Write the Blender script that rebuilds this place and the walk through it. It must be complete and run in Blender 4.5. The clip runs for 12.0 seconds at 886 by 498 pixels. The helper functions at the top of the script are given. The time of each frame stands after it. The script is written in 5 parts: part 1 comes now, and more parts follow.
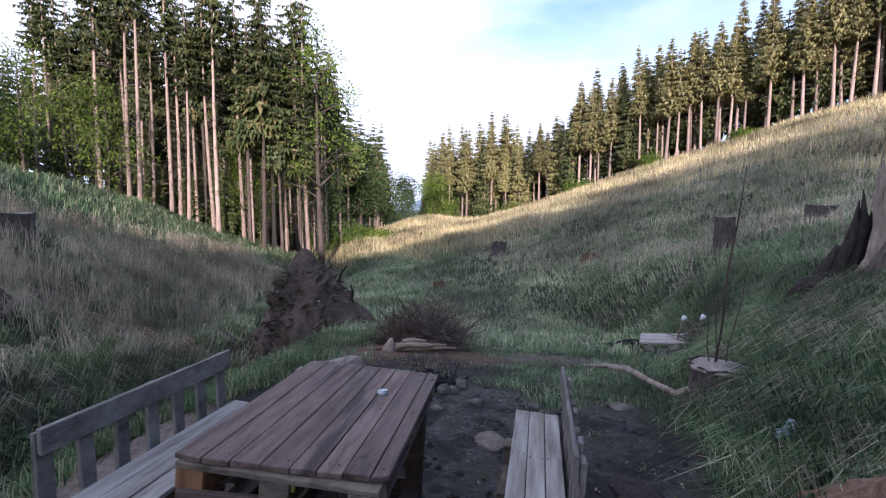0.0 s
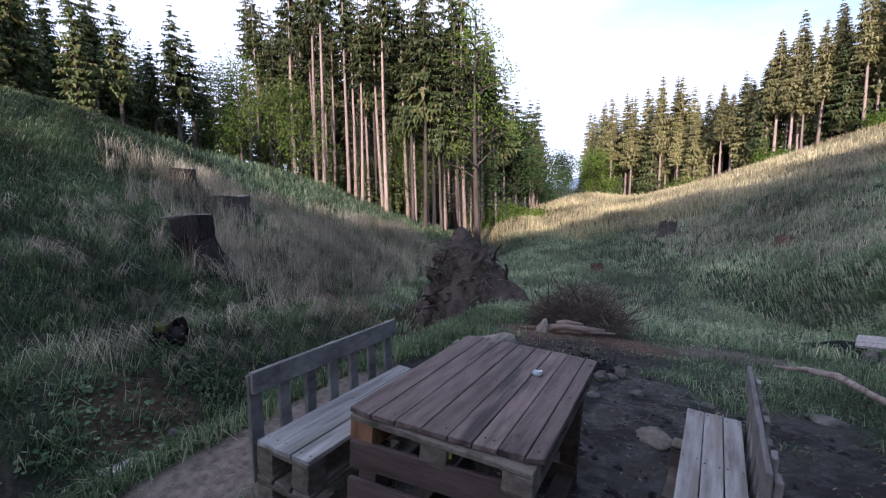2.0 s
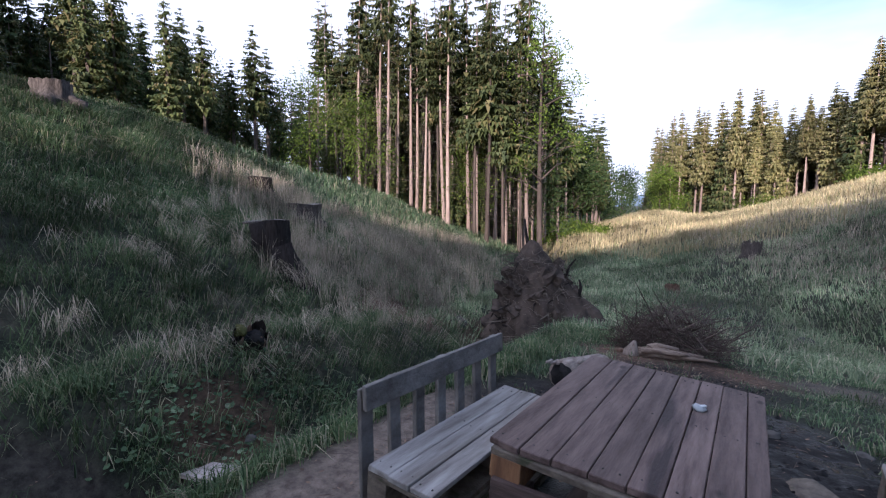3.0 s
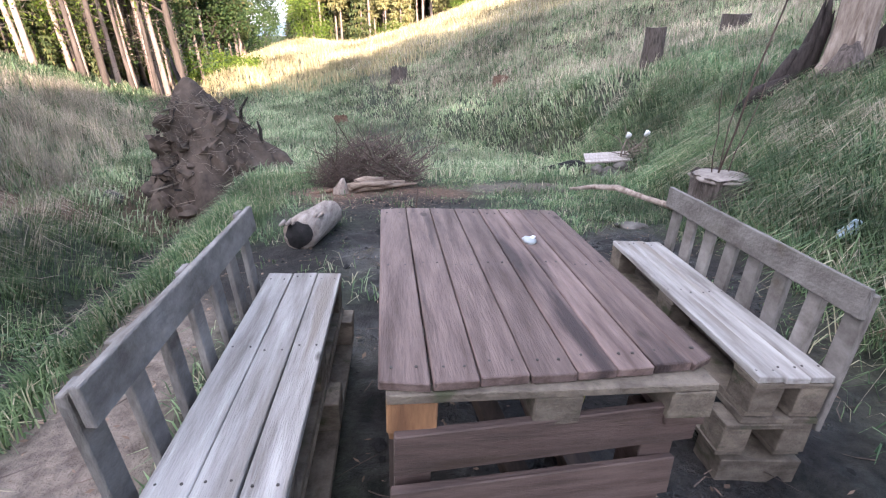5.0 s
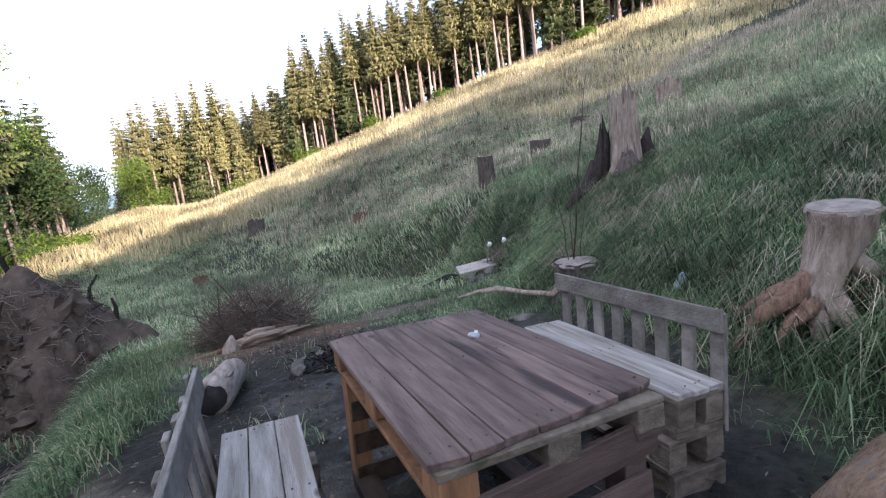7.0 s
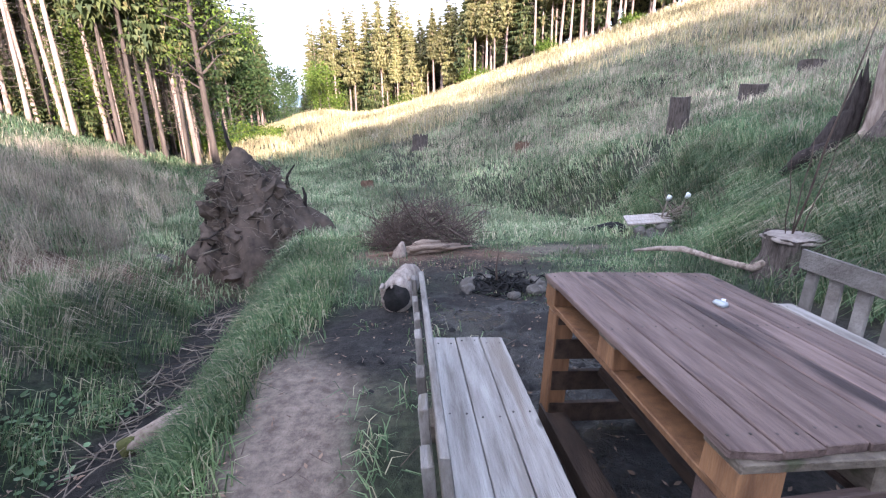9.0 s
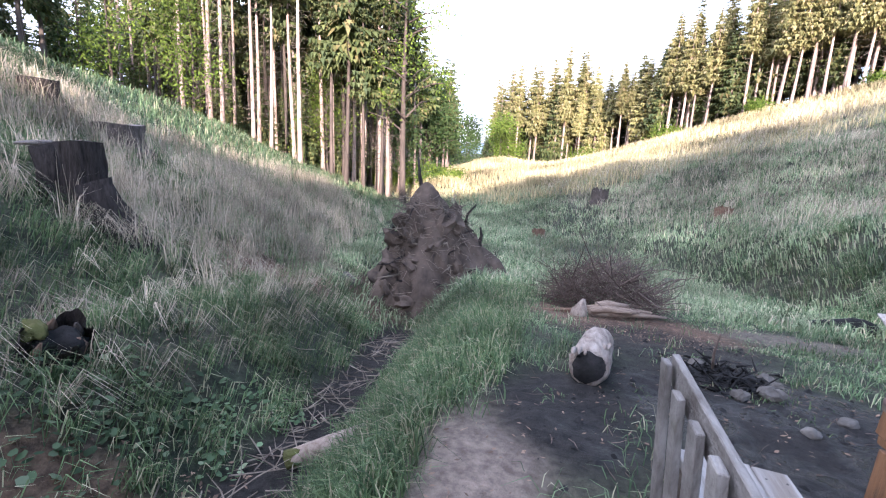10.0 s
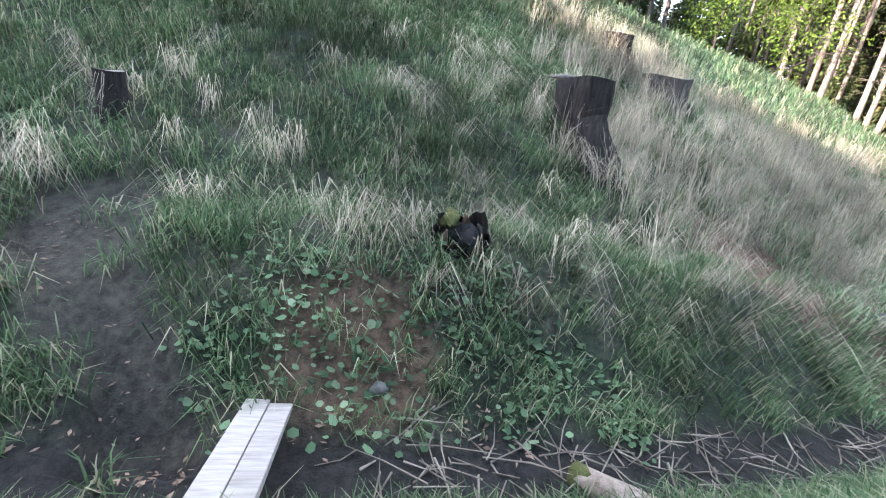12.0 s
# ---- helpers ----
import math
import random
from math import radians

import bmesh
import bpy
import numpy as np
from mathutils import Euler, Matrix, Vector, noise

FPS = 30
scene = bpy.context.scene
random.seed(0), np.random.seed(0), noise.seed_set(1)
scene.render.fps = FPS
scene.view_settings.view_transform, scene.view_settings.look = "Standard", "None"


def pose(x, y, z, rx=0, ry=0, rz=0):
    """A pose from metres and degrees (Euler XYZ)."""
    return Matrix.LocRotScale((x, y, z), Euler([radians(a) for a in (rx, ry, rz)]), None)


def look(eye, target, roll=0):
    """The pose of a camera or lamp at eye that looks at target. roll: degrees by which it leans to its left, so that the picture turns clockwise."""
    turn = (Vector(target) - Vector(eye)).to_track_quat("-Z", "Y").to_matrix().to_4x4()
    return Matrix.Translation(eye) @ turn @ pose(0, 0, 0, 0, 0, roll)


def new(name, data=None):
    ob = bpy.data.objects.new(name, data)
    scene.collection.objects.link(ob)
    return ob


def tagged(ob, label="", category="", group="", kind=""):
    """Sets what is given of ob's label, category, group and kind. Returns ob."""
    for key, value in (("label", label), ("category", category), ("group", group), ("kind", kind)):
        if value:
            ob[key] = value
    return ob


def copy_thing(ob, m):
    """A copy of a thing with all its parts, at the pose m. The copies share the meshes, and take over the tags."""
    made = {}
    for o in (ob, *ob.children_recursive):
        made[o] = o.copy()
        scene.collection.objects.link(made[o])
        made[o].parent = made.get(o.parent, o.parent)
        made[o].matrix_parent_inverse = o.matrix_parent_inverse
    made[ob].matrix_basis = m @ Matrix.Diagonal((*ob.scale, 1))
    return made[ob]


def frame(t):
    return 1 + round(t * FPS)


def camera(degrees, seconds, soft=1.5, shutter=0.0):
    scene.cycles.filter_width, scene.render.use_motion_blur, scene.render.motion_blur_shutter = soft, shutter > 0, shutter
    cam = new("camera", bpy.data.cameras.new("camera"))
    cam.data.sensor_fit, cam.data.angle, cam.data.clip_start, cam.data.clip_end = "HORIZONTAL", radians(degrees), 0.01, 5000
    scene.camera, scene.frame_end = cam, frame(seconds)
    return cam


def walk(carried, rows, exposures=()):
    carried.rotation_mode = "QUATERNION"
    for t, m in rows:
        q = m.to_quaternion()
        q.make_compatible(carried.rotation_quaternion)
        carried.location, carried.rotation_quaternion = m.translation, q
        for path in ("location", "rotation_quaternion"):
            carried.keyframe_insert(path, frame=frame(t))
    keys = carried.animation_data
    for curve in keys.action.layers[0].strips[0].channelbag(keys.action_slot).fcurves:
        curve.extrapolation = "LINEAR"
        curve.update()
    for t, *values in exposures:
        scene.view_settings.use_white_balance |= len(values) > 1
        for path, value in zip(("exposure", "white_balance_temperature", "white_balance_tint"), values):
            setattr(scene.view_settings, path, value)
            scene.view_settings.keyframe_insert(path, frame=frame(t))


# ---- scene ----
cam = camera(87.0, 12.0, soft=1.2)
PATH = [
    (0, (1.251, -1.435, 1.631), (0.97, 0.538, 1.464), 0.1),
    (0.5, (1.243, -1.458, 1.612), (0.94, 0.512, 1.447), 0.3),
    (1, (1.233, -1.446, 1.607), (0.859, 0.511, 1.44), 0.3),
    (1.5, (1.248, -1.42, 1.611), (0.636, 0.474, 1.419), -0.3),
    (2, (1.223, -1.394, 1.62), (0.323, 0.374, 1.369), -0.9),
    (2.5, (1.067, -1.431, 1.589), (0.009, 0.254, 1.389), -0.6),
    (2.7, (0.959, -1.395, 1.563), (-0.165, 0.25, 1.39), 0.1),
    (4.3, (0.056, -0.895, 1.449), (-0.254, 0.964, 0.78), 1.8),
    (4.5, (0.096, -0.847, 1.457), (0.018, 0.992, 0.674), 2.8),
    (5, (0.1, -0.731, 1.406), (0.306, 1.073, 0.567), -0.6),
    (5.5, (-0.142, -0.733, 1.421), (0.232, 1.081, 0.666), -2.2),
    (6, (-0.277, -0.76, 1.446), (0.267, 1.055, 0.806), -2.8),
    (6.5, (-0.227, -0.872, 1.464), (0.504, 0.931, 1.001), -7.1),
    (7, (-0.26, -0.918, 1.449), (0.534, 0.882, 1.091), -7.6),
    (7.5, (-0.377, -0.947, 1.482), (0.287, 0.908, 1.136), -6.9),
    (7.7, (-0.459, -0.944, 1.46), (0.124, 0.939, 1.122), -6.4),
    (9.3, (-0.722, -0.588, 1.434), (-0.664, 1.313, 0.815), 0.4),
    (9.5, (-0.826, -0.525, 1.395), (-0.905, 1.398, 0.852), 1.5),
    (10, (-0.925, -0.3, 1.342), (-1.392, 1.601, 0.934), 2.8),
    (10.5, (-0.914, 0.159, 1.299), (-1.39, 2.057, 0.884), 2.4),
    (11, (-0.963, 0.514, 1.295), (-1.642, 2.338, 0.834), 2.9),
    (11.5, (-1.042, 0.828, 1.187), (-2.539, 2.04, 0.649), 2.9),
    (12, (-0.914, 1.028, 1.036), (-2.736, 1.49, 0.353), 7.5),
]
walk(cam, [(t, look(eye, target, roll)) for t, eye, target, roll in PATH],
     exposures=[(0.0, 0.66, 5450, 20), (2.7, 0.5, 5350, 20), (4.4, 1.45, 6000, 18), (5.5, 2.4, 5950, 20), (6.0, 2.3, 5950, 20), (6.5, 1.85, 5750, 15), (7.5, 0.95, 5650, 16), (9.4, 2.03, 5560, 20), (11.0, 1.65, 5450, 19), (11.5, 1.5, 5400, 16), (12.0, 2.5, 5600, 9)])

# ---------- world and sun ----------
SUN_EL, SUN_AZ = radians(11.5), radians(165.0)
world = bpy.data.worlds.new("sky")
scene.world = world
world.use_nodes = True
wn, wl = world.node_tree.nodes, world.node_tree.links
wn.clear()
w_out = wn.new("ShaderNodeOutputWorld")
w_bg = wn.new("ShaderNodeBackground")
w_sky = wn.new("ShaderNodeTexSky")
w_sky.sky_type = "NISHITA"
w_sky.sun_disc = False
w_sky.sun_elevation, w_sky.sun_rotation = SUN_EL, SUN_AZ
w_geo = wn.new("ShaderNodeTexCoord")
w_map = wn.new("ShaderNodeMapping")
w_map.inputs["Scale"].default_value = (1.0, 1.0, 3.2)
w_noise = wn.new("ShaderNodeTexNoise")
w_noise.inputs["Scale"].default_value, w_noise.inputs["Detail"].default_value = 1.3, 6.0
w_ramp = wn.new("ShaderNodeValToRGB")
w_ramp.color_ramp.elements[0].position, w_ramp.color_ramp.elements[1].position = 0.36, 0.58
w_mix = wn.new("ShaderNodeMix")
w_mix.data_type = "RGBA"
w_mix.inputs["B"].default_value = (11.5, 11.8, 12.6, 1)
wl.new(w_geo.outputs["Generated"], w_map.inputs["Vector"])
wl.new(w_map.outputs["Vector"], w_noise.inputs["Vector"])
w_sep = wn.new("ShaderNodeSeparateXYZ")
w_side = wn.new("ShaderNodeMath")
w_side.operation = "MULTIPLY_ADD"
w_side.inputs[1].default_value = -0.42
wl.new(w_geo.outputs["Generated"], w_sep.inputs["Vector"])
wl.new(w_sep.outputs["X"], w_side.inputs[0])
wl.new(w_noise.outputs["Fac"], w_side.inputs[2])
wl.new(w_side.outputs["Value"], w_ramp.inputs["Fac"])
wl.new(w_ramp.outputs["Color"], w_mix.inputs["Factor"])
w_gain = wn.new("ShaderNodeVectorMath")
w_gain.operation = "SCALE"
w_gain.inputs["Scale"].default_value = 2.4
wl.new(w_sky.outputs["Color"], w_gain.inputs[0])
wl.new(w_gain.outputs["Vector"], w_mix.inputs["A"])
wl.new(w_mix.outputs["Result"], w_bg.inputs["Color"])
w_bg.inputs["Strength"].default_value = 0.074
wl.new(w_bg.outputs["Background"], w_out.inputs["Surface"])
sun_data = bpy.data.lights.new("sun", "SUN")
sun_data.energy, sun_data.angle, sun_data.color = 5.0, radians(0.6), (1.0, 0.82, 0.62)
sun_lamp = new("sun", sun_data)
SUN_WAY = Vector((-math.sin(radians(15)) * math.cos(SUN_EL), math.cos(radians(15)) * math.cos(SUN_EL), -math.sin(SUN_EL)))
sun_lamp.matrix_world = look((0, -40, 30), Vector((0, -40, 30)) + SUN_WAY)

# ---------- materials ----------


def material(name, colour, rough=0.8, dark=None, scale=6.0, stretch=(1, 1, 1), bump=0.3, bump_scale=40.0,
             object_vary=0.0, island_vary=0.0, knots=None, stain=None, stain_scale=1.5, stain_at=0.55, coords="Object"):
    """A rough natural surface: two-scale colour noise, fine relief, stains, and a little difference from piece to piece."""
    m = bpy.data.materials.new(name)
    m.use_nodes = True
    n, l = m.node_tree.nodes, m.node_tree.links
    bsdf = n["Principled BSDF"]
    bsdf.inputs["Roughness"].default_value = rough
    bsdf.inputs["Specular IOR Level"].default_value = 0.25
    tc, mp = n.new("ShaderNodeTexCoord"), n.new("ShaderNodeMapping")
    mp.inputs["Scale"].default_value = stretch
    l.new(tc.outputs[coords], mp.inputs["Vector"])
    info = n.new("ShaderNodeObjectInfo")
    add = n.new("ShaderNodeVectorMath")
    mul = n.new("ShaderNodeVectorMath")
    mul.operation = "SCALE"
    mul.inputs[0].default_value = (3.1, 7.7, 5.3)
    l.new(info.outputs["Random"], mul.inputs["Scale"])
    l.new(mp.outputs["Vector"], add.inputs[0])
    l.new(mul.outputs["Vector"], add.inputs[1])
    big = n.new("ShaderNodeTexNoise")
    big.inputs["Scale"].default_value, big.inputs["Detail"].default_value = scale, 8.0
    big.inputs["Roughness"].default_value = 0.65
    l.new(add.outputs["Vector"], big.inputs["Vector"])
    ramp = n.new("ShaderNodeValToRGB")
    d = dark or tuple(c * 0.45 for c in colour)
    ramp.color_ramp.elements[0].color, ramp.color_ramp.elements[1].color = (*d, 1), (*colour, 1)
    ramp.color_ramp.elements[0].position, ramp.color_ramp.elements[1].position = 0.32, 0.68
    l.new(big.outputs["Fac"], ramp.inputs["Fac"])
    last = ramp.outputs["Color"]
    if stain:
        sn = n.new("ShaderNodeTexNoise")
        sn.inputs["Scale"].default_value, sn.inputs["Detail"].default_value = stain_scale, 5.0
        l.new(add.outputs["Vector"], sn.inputs["Vector"])
        sr = n.new("ShaderNodeValToRGB")
        sr.color_ramp.elements[0].position, sr.color_ramp.elements[1].position = stain_at, stain_at + 0.12
        l.new(sn.outputs["Fac"], sr.inputs["Fac"])
        mix = n.new("ShaderNodeMix")
        mix.data_type = "RGBA"
        mix.inputs["B"].default_value = (*stain, 1)
        l.new(sr.outputs["Color"], mix.inputs["Factor"])
        l.new(last, mix.inputs["A"])
        last = mix.outputs["Result"]
    if knots:
        vor = n.new("ShaderNodeTexVoronoi")
        vor.inputs["Scale"].default_value = 1.0
        km = n.new("ShaderNodeMapping")
        km.inputs["Scale"].default_value = knots
        l.new(tc.outputs[coords], km.inputs["Vector"])
        l.new(km.outputs["Vector"], vor.inputs["Vector"])
        kr = n.new("ShaderNodeValToRGB")
        kr.color_ramp.elements[0].position, kr.color_ramp.elements[1].position = 0.07, 0.13
        kr.color_ramp.elements[0].color, kr.color_ramp.elements[1].color = (0.85, 0.85, 0.85, 1), (0, 0, 0, 1)
        l.new(vor.outputs["Distance"], kr.inputs["Fac"])
        kx = n.new("ShaderNodeMix")
        kx.data_type = "RGBA"
        kx.inputs["B"].default_value = (*(c * 0.45 for c in d), 1)
        l.new(kr.outputs["Color"], kx.inputs["Factor"])
        l.new(last, kx.inputs["A"])
        last = kx.outputs["Result"]
    if object_vary or island_vary:
        hsv = n.new("ShaderNodeHueSaturation")
        rng = n.new("ShaderNodeMapRange")
        v = object_vary or island_vary
        rng.inputs["To Min"].default_value, rng.inputs["To Max"].default_value = 1 - v, 1 + v
        if object_vary:
            l.new(info.outputs["Random"], rng.inputs["Value"])
        else:
            geo = n.new("ShaderNodeNewGeometry")
            l.new(geo.outputs["Random Per Island"], rng.inputs["Value"])
        l.new(rng.outputs["Result"], hsv.inputs["Value"])
        l.new(last, hsv.inputs["Color"])
        last = hsv.outputs["Color"]
    l.new(last, bsdf.inputs["Base Color"])
    if bump:
        fine = n.new("ShaderNodeTexNoise")
        fine.inputs["Scale"].default_value, fine.inputs["Detail"].default_value = bump_scale, 4.0
        l.new(add.outputs["Vector"], fine.inputs["Vector"])
        bp = n.new("ShaderNodeBump")
        bp.inputs["Strength"].default_value, bp.inputs["Distance"].default_value = bump, 0.02
        l.new(fine.outputs["Fac"], bp.inputs["Height"])
        l.new(bp.outputs["Normal"], bsdf.inputs["Normal"])
    return m


def leaf_material(name, low, high, extra=None, translucent=0.35, patch=0.5):
    """Blades and leaves: a colour per leaf between low and high (and some extra), patches over the ground, light shining through."""
    m = bpy.data.materials.new(name)
    m.use_nodes = True
    n, l = m.node_tree.nodes, m.node_tree.links
    bsdf = n["Principled BSDF"]
    bsdf.inputs["Roughness"].default_value = 0.6
    bsdf.inputs["Specular IOR Level"].default_value = 0.2
    geo = n.new("ShaderNodeNewGeometry")
    ramp = n.new("ShaderNodeValToRGB")
    ramp.color_ramp.elements[0].color, ramp.color_ramp.elements[1].color = (*low, 1), (*high, 1)
    ramp.color_ramp.elements[1].position = 0.8
    if extra:
        e = ramp.color_ramp.elements.new(0.90)
        e.color = (*extra, 1)
    l.new(geo.outputs["Random Per Island"], ramp.inputs["Fac"])
    tc, nz = n.new("ShaderNodeTexCoord"), n.new("ShaderNodeTexNoise")
    nz.inputs["Scale"].default_value, nz.inputs["Detail"].default_value = patch, 3.0
    l.new(tc.outputs["Object"], nz.inputs["Vector"])
    rng = n.new("ShaderNodeMapRange")
    rng.inputs["From Min"].default_value, rng.inputs["From Max"].default_value = 0.3, 0.7
    rng.inputs["To Min"].default_value, rng.inputs["To Max"].default_value = 0.4, 1.6
    l.new(nz.outputs["Fac"], rng.inputs["Value"])
    hsv = n.new("ShaderNodeHueSaturation")
    l.new(rng.outputs["Result"], hsv.inputs["Value"])
    l.new(ramp.outputs["Color"], hsv.inputs["Color"])
    l.new(hsv.outputs["Color"], bsdf.inputs["Base Color"])
    tr = n.new("ShaderNodeBsdfTranslucent")
    l.new(hsv.outputs["Color"], tr.inputs["Color"])
    mx = n.new("ShaderNodeMixShader")
    mx.inputs["Fac"].default_value = translucent
    l.new(bsdf.outputs["BSDF"], mx.inputs[1])
    l.new(tr.outputs["BSDF"], mx.inputs[2])
    l.new(mx.outputs["Shader"], n["Material Output"].inputs["Surface"])
    return m


def ground_material():
    m = bpy.data.materials.new("ground_soil")
    m.use_nodes = True
    n, l = m.node_tree.nodes, m.node_tree.links
    bsdf = n["Principled BSDF"]
    bsdf.inputs["Specular IOR Level"].default_value = 0.35
    tc = n.new("ShaderNodeTexCoord")

    def noise_tex(scale, detail=8.0):
        t = n.new("ShaderNodeTexNoise")
        t.inputs["Scale"].default_value, t.inputs["Detail"].default_value = scale, detail
        t.inputs["Roughness"].default_value = 0.65
        l.new(tc.outputs["Object"], t.inputs["Vector"])
        return t

    def ramp(src, a, b, p0=0.35, p1=0.65):
        r = n.new("ShaderNodeValToRGB")
        r.color_ramp.elements[0].color, r.color_ramp.elements[1].color = (*a, 1), (*b, 1)
        r.color_ramp.elements[0].position, r.color_ramp.elements[1].position = p0, p1
        l.new(src, r.inputs["Fac"])
        return r.outputs["Color"]

    def mixed(a, b, fac):
        x = n.new("ShaderNodeMix")
        x.data_type = "RGBA"
        l.new(fac, x.inputs["Factor"])
        l.new(a, x.inputs["A"])
        l.new(b, x.inputs["B"])
        return x.outputs["Result"]

    def attr(name):
        a = n.new("ShaderNodeAttribute")
        a.attribute_name = name
        return a.outputs["Fac"]

    fine, mid, grit = noise_tex(14.0), noise_tex(1.6), noise_tex(60.0, 3.0)
    # Turf and straw soil kept extra dark, painting in deeper shadows between blades.
    turf = ramp(fine.outputs["Fac"], (0.010, 0.014, 0.008), (0.045, 0.056, 0.03))
    straw = ramp(fine.outputs["Fac"], (0.05, 0.042, 0.03), (0.16, 0.135, 0.10))
    turf = mixed(turf, straw, ramp(mid.outputs["Fac"], (0, 0, 0), (0.7, 0.7, 0.7), 0.45, 0.7))
    mud = ramp(fine.outputs["Fac"], (0.005, 0.0043, 0.004), (0.026, 0.022, 0.020))
    sand = ramp(fine.outputs["Fac"], (0.10, 0.077, 0.062), (0.25, 0.20, 0.165))
    earth = ramp(fine.outputs["Fac"], (0.06, 0.035, 0.022), (0.19, 0.115, 0.075))
    col = mixed(turf, earth, attr("earth"))
    col = mixed(col, sand, attr("sand"))
    col = mixed(col, mud, attr("mud"))
    l.new(col, bsdf.inputs["Base Color"])
    wet = n.new("ShaderNodeMapRange")
    wet.inputs["From Min"].default_value, wet.inputs["From Max"].default_value = 0.40, 0.56
    wet.inputs["To Min"].default_value, wet.inputs["To Max"].default_value = 0.12, 0.9
    puddle = noise_tex(2.2, 4.0)
    l.new(puddle.outputs["Fac"], wet.inputs["Value"])
    rr = n.new("ShaderNodeMix")
    rr.data_type = "FLOAT"
    l.new(attr("wet"), rr.inputs["Factor"])
    rr.inputs["A"].default_value = 0.92
    l.new(wet.outputs["Result"], rr.inputs["B"])
    l.new(rr.outputs["Result"], bsdf.inputs["Roughness"])
    bp = n.new("ShaderNodeBump")
    bp.inputs["Strength"].default_value, bp.inputs["Distance"].default_value = 0.7, 0.03
    sm = n.new("ShaderNodeMath")
    l.new(fine.outputs["Fac"], sm.inputs[0])
    l.new(grit.outputs["Fac"], sm.inputs[1])
    l.new(sm.outputs["Value"], bp.inputs["Height"])
    l.new(bp.outputs["Normal"], bsdf.inputs["Normal"])
    return m


M_GROUND = ground_material()
M_TABLE = material("table_boards", (0.20, 0.143, 0.127), 0.62, (0.07, 0.046, 0.040), 4.0, (6, 0.7, 6), 0.35, 30, object_vary=0.18,
                   knots=(6.5, 3.6, 4), stain=(0.04, 0.028, 0.027), stain_scale=1.7, stain_at=0.58)
M_SLAT = material("slat_boards", (0.135, 0.094, 0.082), 0.65, (0.06, 0.041, 0.036), 4.0, (0.9, 6, 9), 0.35, 30, object_vary=0.2,
                  stain=(0.06, 0.04, 0.03), stain_scale=3, stain_at=0.66)
M_ORANGE = material("stained_posts", (0.28, 0.15, 0.075), 0.6, (0.13, 0.066, 0.036), 4.0, (6, 6, 1), 0.3, 30, object_vary=0.2,
                    stain=(0.05, 0.035, 0.03), stain_scale=3, stain_at=0.64)
# Wood below the tabletop, its colour darkened to hold the shade there.
M_UNDER = material("table_shade_wood", (0.07, 0.046, 0.034), 0.75, (0.02, 0.014, 0.011), 4.0, (6, 1, 6), 0.3, 30, object_vary=0.2)
M_GREY = material("weathered_seat", (0.43, 0.405, 0.385), 0.7, (0.18, 0.16, 0.145), 3.2, (7, 0.7, 6), 0.4, 34, object_vary=0.1,
                  knots=(7, 3.4, 4), stain=(0.22, 0.19, 0.165), stain_scale=1.8, stain_at=0.55)
M_BACK = material("weathered_rail", (0.27, 0.25, 0.232), 0.75, (0.10, 0.086, 0.076), 4.0, (7, 1.4, 2.2), 0.4, 34, object_vary=0.22,
                  stain=(0.10, 0.085, 0.06), stain_scale=3, stain_at=0.6)
M_PALLET = material("pallet_wood", (0.20, 0.165, 0.13), 0.8, (0.075, 0.06, 0.048), 5.0, (3, 3, 5), 0.4, 34, object_vary=0.25,
                    stain=(0.06, 0.06, 0.035), stain_scale=3.5, stain_at=0.58)
M_NAIL = material("nail_heads", (0.06, 0.05, 0.045), 0.5, bump=0)
M_YELLOW = material("yellow_paint", (0.30, 0.28, 0.06), 0.6, (0.12, 0.11, 0.03), 9, bump=0.2)
M_BARK = material("dark_bark", (0.062, 0.050, 0.046), 0.9, (0.014, 0.011, 0.010), 6.0, (5, 5, 1), 0.9, 22)
M_OLDBARK = material("weathered_bark", (0.17, 0.14, 0.125), 0.9, (0.035, 0.028, 0.025), 6.0, (5, 5, 1), 0.9, 22)
M_DEADWOOD = material("bleached_wood", (0.40, 0.33, 0.28), 0.8, (0.17, 0.125, 0.10), 5.0, (4, 4, 0.8), 0.7, 26, stain=(0.10, 0.07, 0.055), stain_scale=2.6, stain_at=0.57)
M_LOG = material("bleached_log", (0.42, 0.36, 0.315), 0.8, (0.16, 0.12, 0.10), 5.0, (4, 0.7, 4), 0.8, 26, stain=(0.20, 0.12, 0.075), stain_scale=2.2, stain_at=0.60)
M_SPLIT = material("split_wood", (0.42, 0.33, 0.265), 0.85, (0.17, 0.12, 0.09), 6.0, (0.7, 5, 5), 0.8, 30)
M_ROT = material("rotten_wood", (0.27, 0.175, 0.125), 0.9, (0.10, 0.06, 0.042), 7.0, (4, 4, 1), 0.8, 26)
M_CRUMB = material("crumbling_wood", (0.36, 0.25, 0.165), 0.9, (0.15, 0.095, 0.065), 9.0, (2, 6, 6), 1.0, 40, stain=(0.20, 0.19, 0.20), stain_scale=3.0, stain_at=0.55)
M_CUT = material("cut_face", (0.33, 0.29, 0.26), 0.85, (0.14, 0.115, 0.10), 8.0, (1, 1, 1), 0.5, 30)
M_TWIG = material("brown_twigs", (0.19, 0.14, 0.115), 0.85, (0.07, 0.05, 0.042), 6.0, bump=0.2, island_vary=0.4)
M_GREYTWIG = material("grey_twigs", (0.30, 0.25, 0.20), 0.85, (0.12, 0.095, 0.08), 6.0, bump=0.2, island_vary=0.4)
M_EARTH = material("root_earth", (0.145, 0.11, 0.088), 0.95, (0.032, 0.025, 0.021), 3.0, bump=1.0, bump_scale=14)
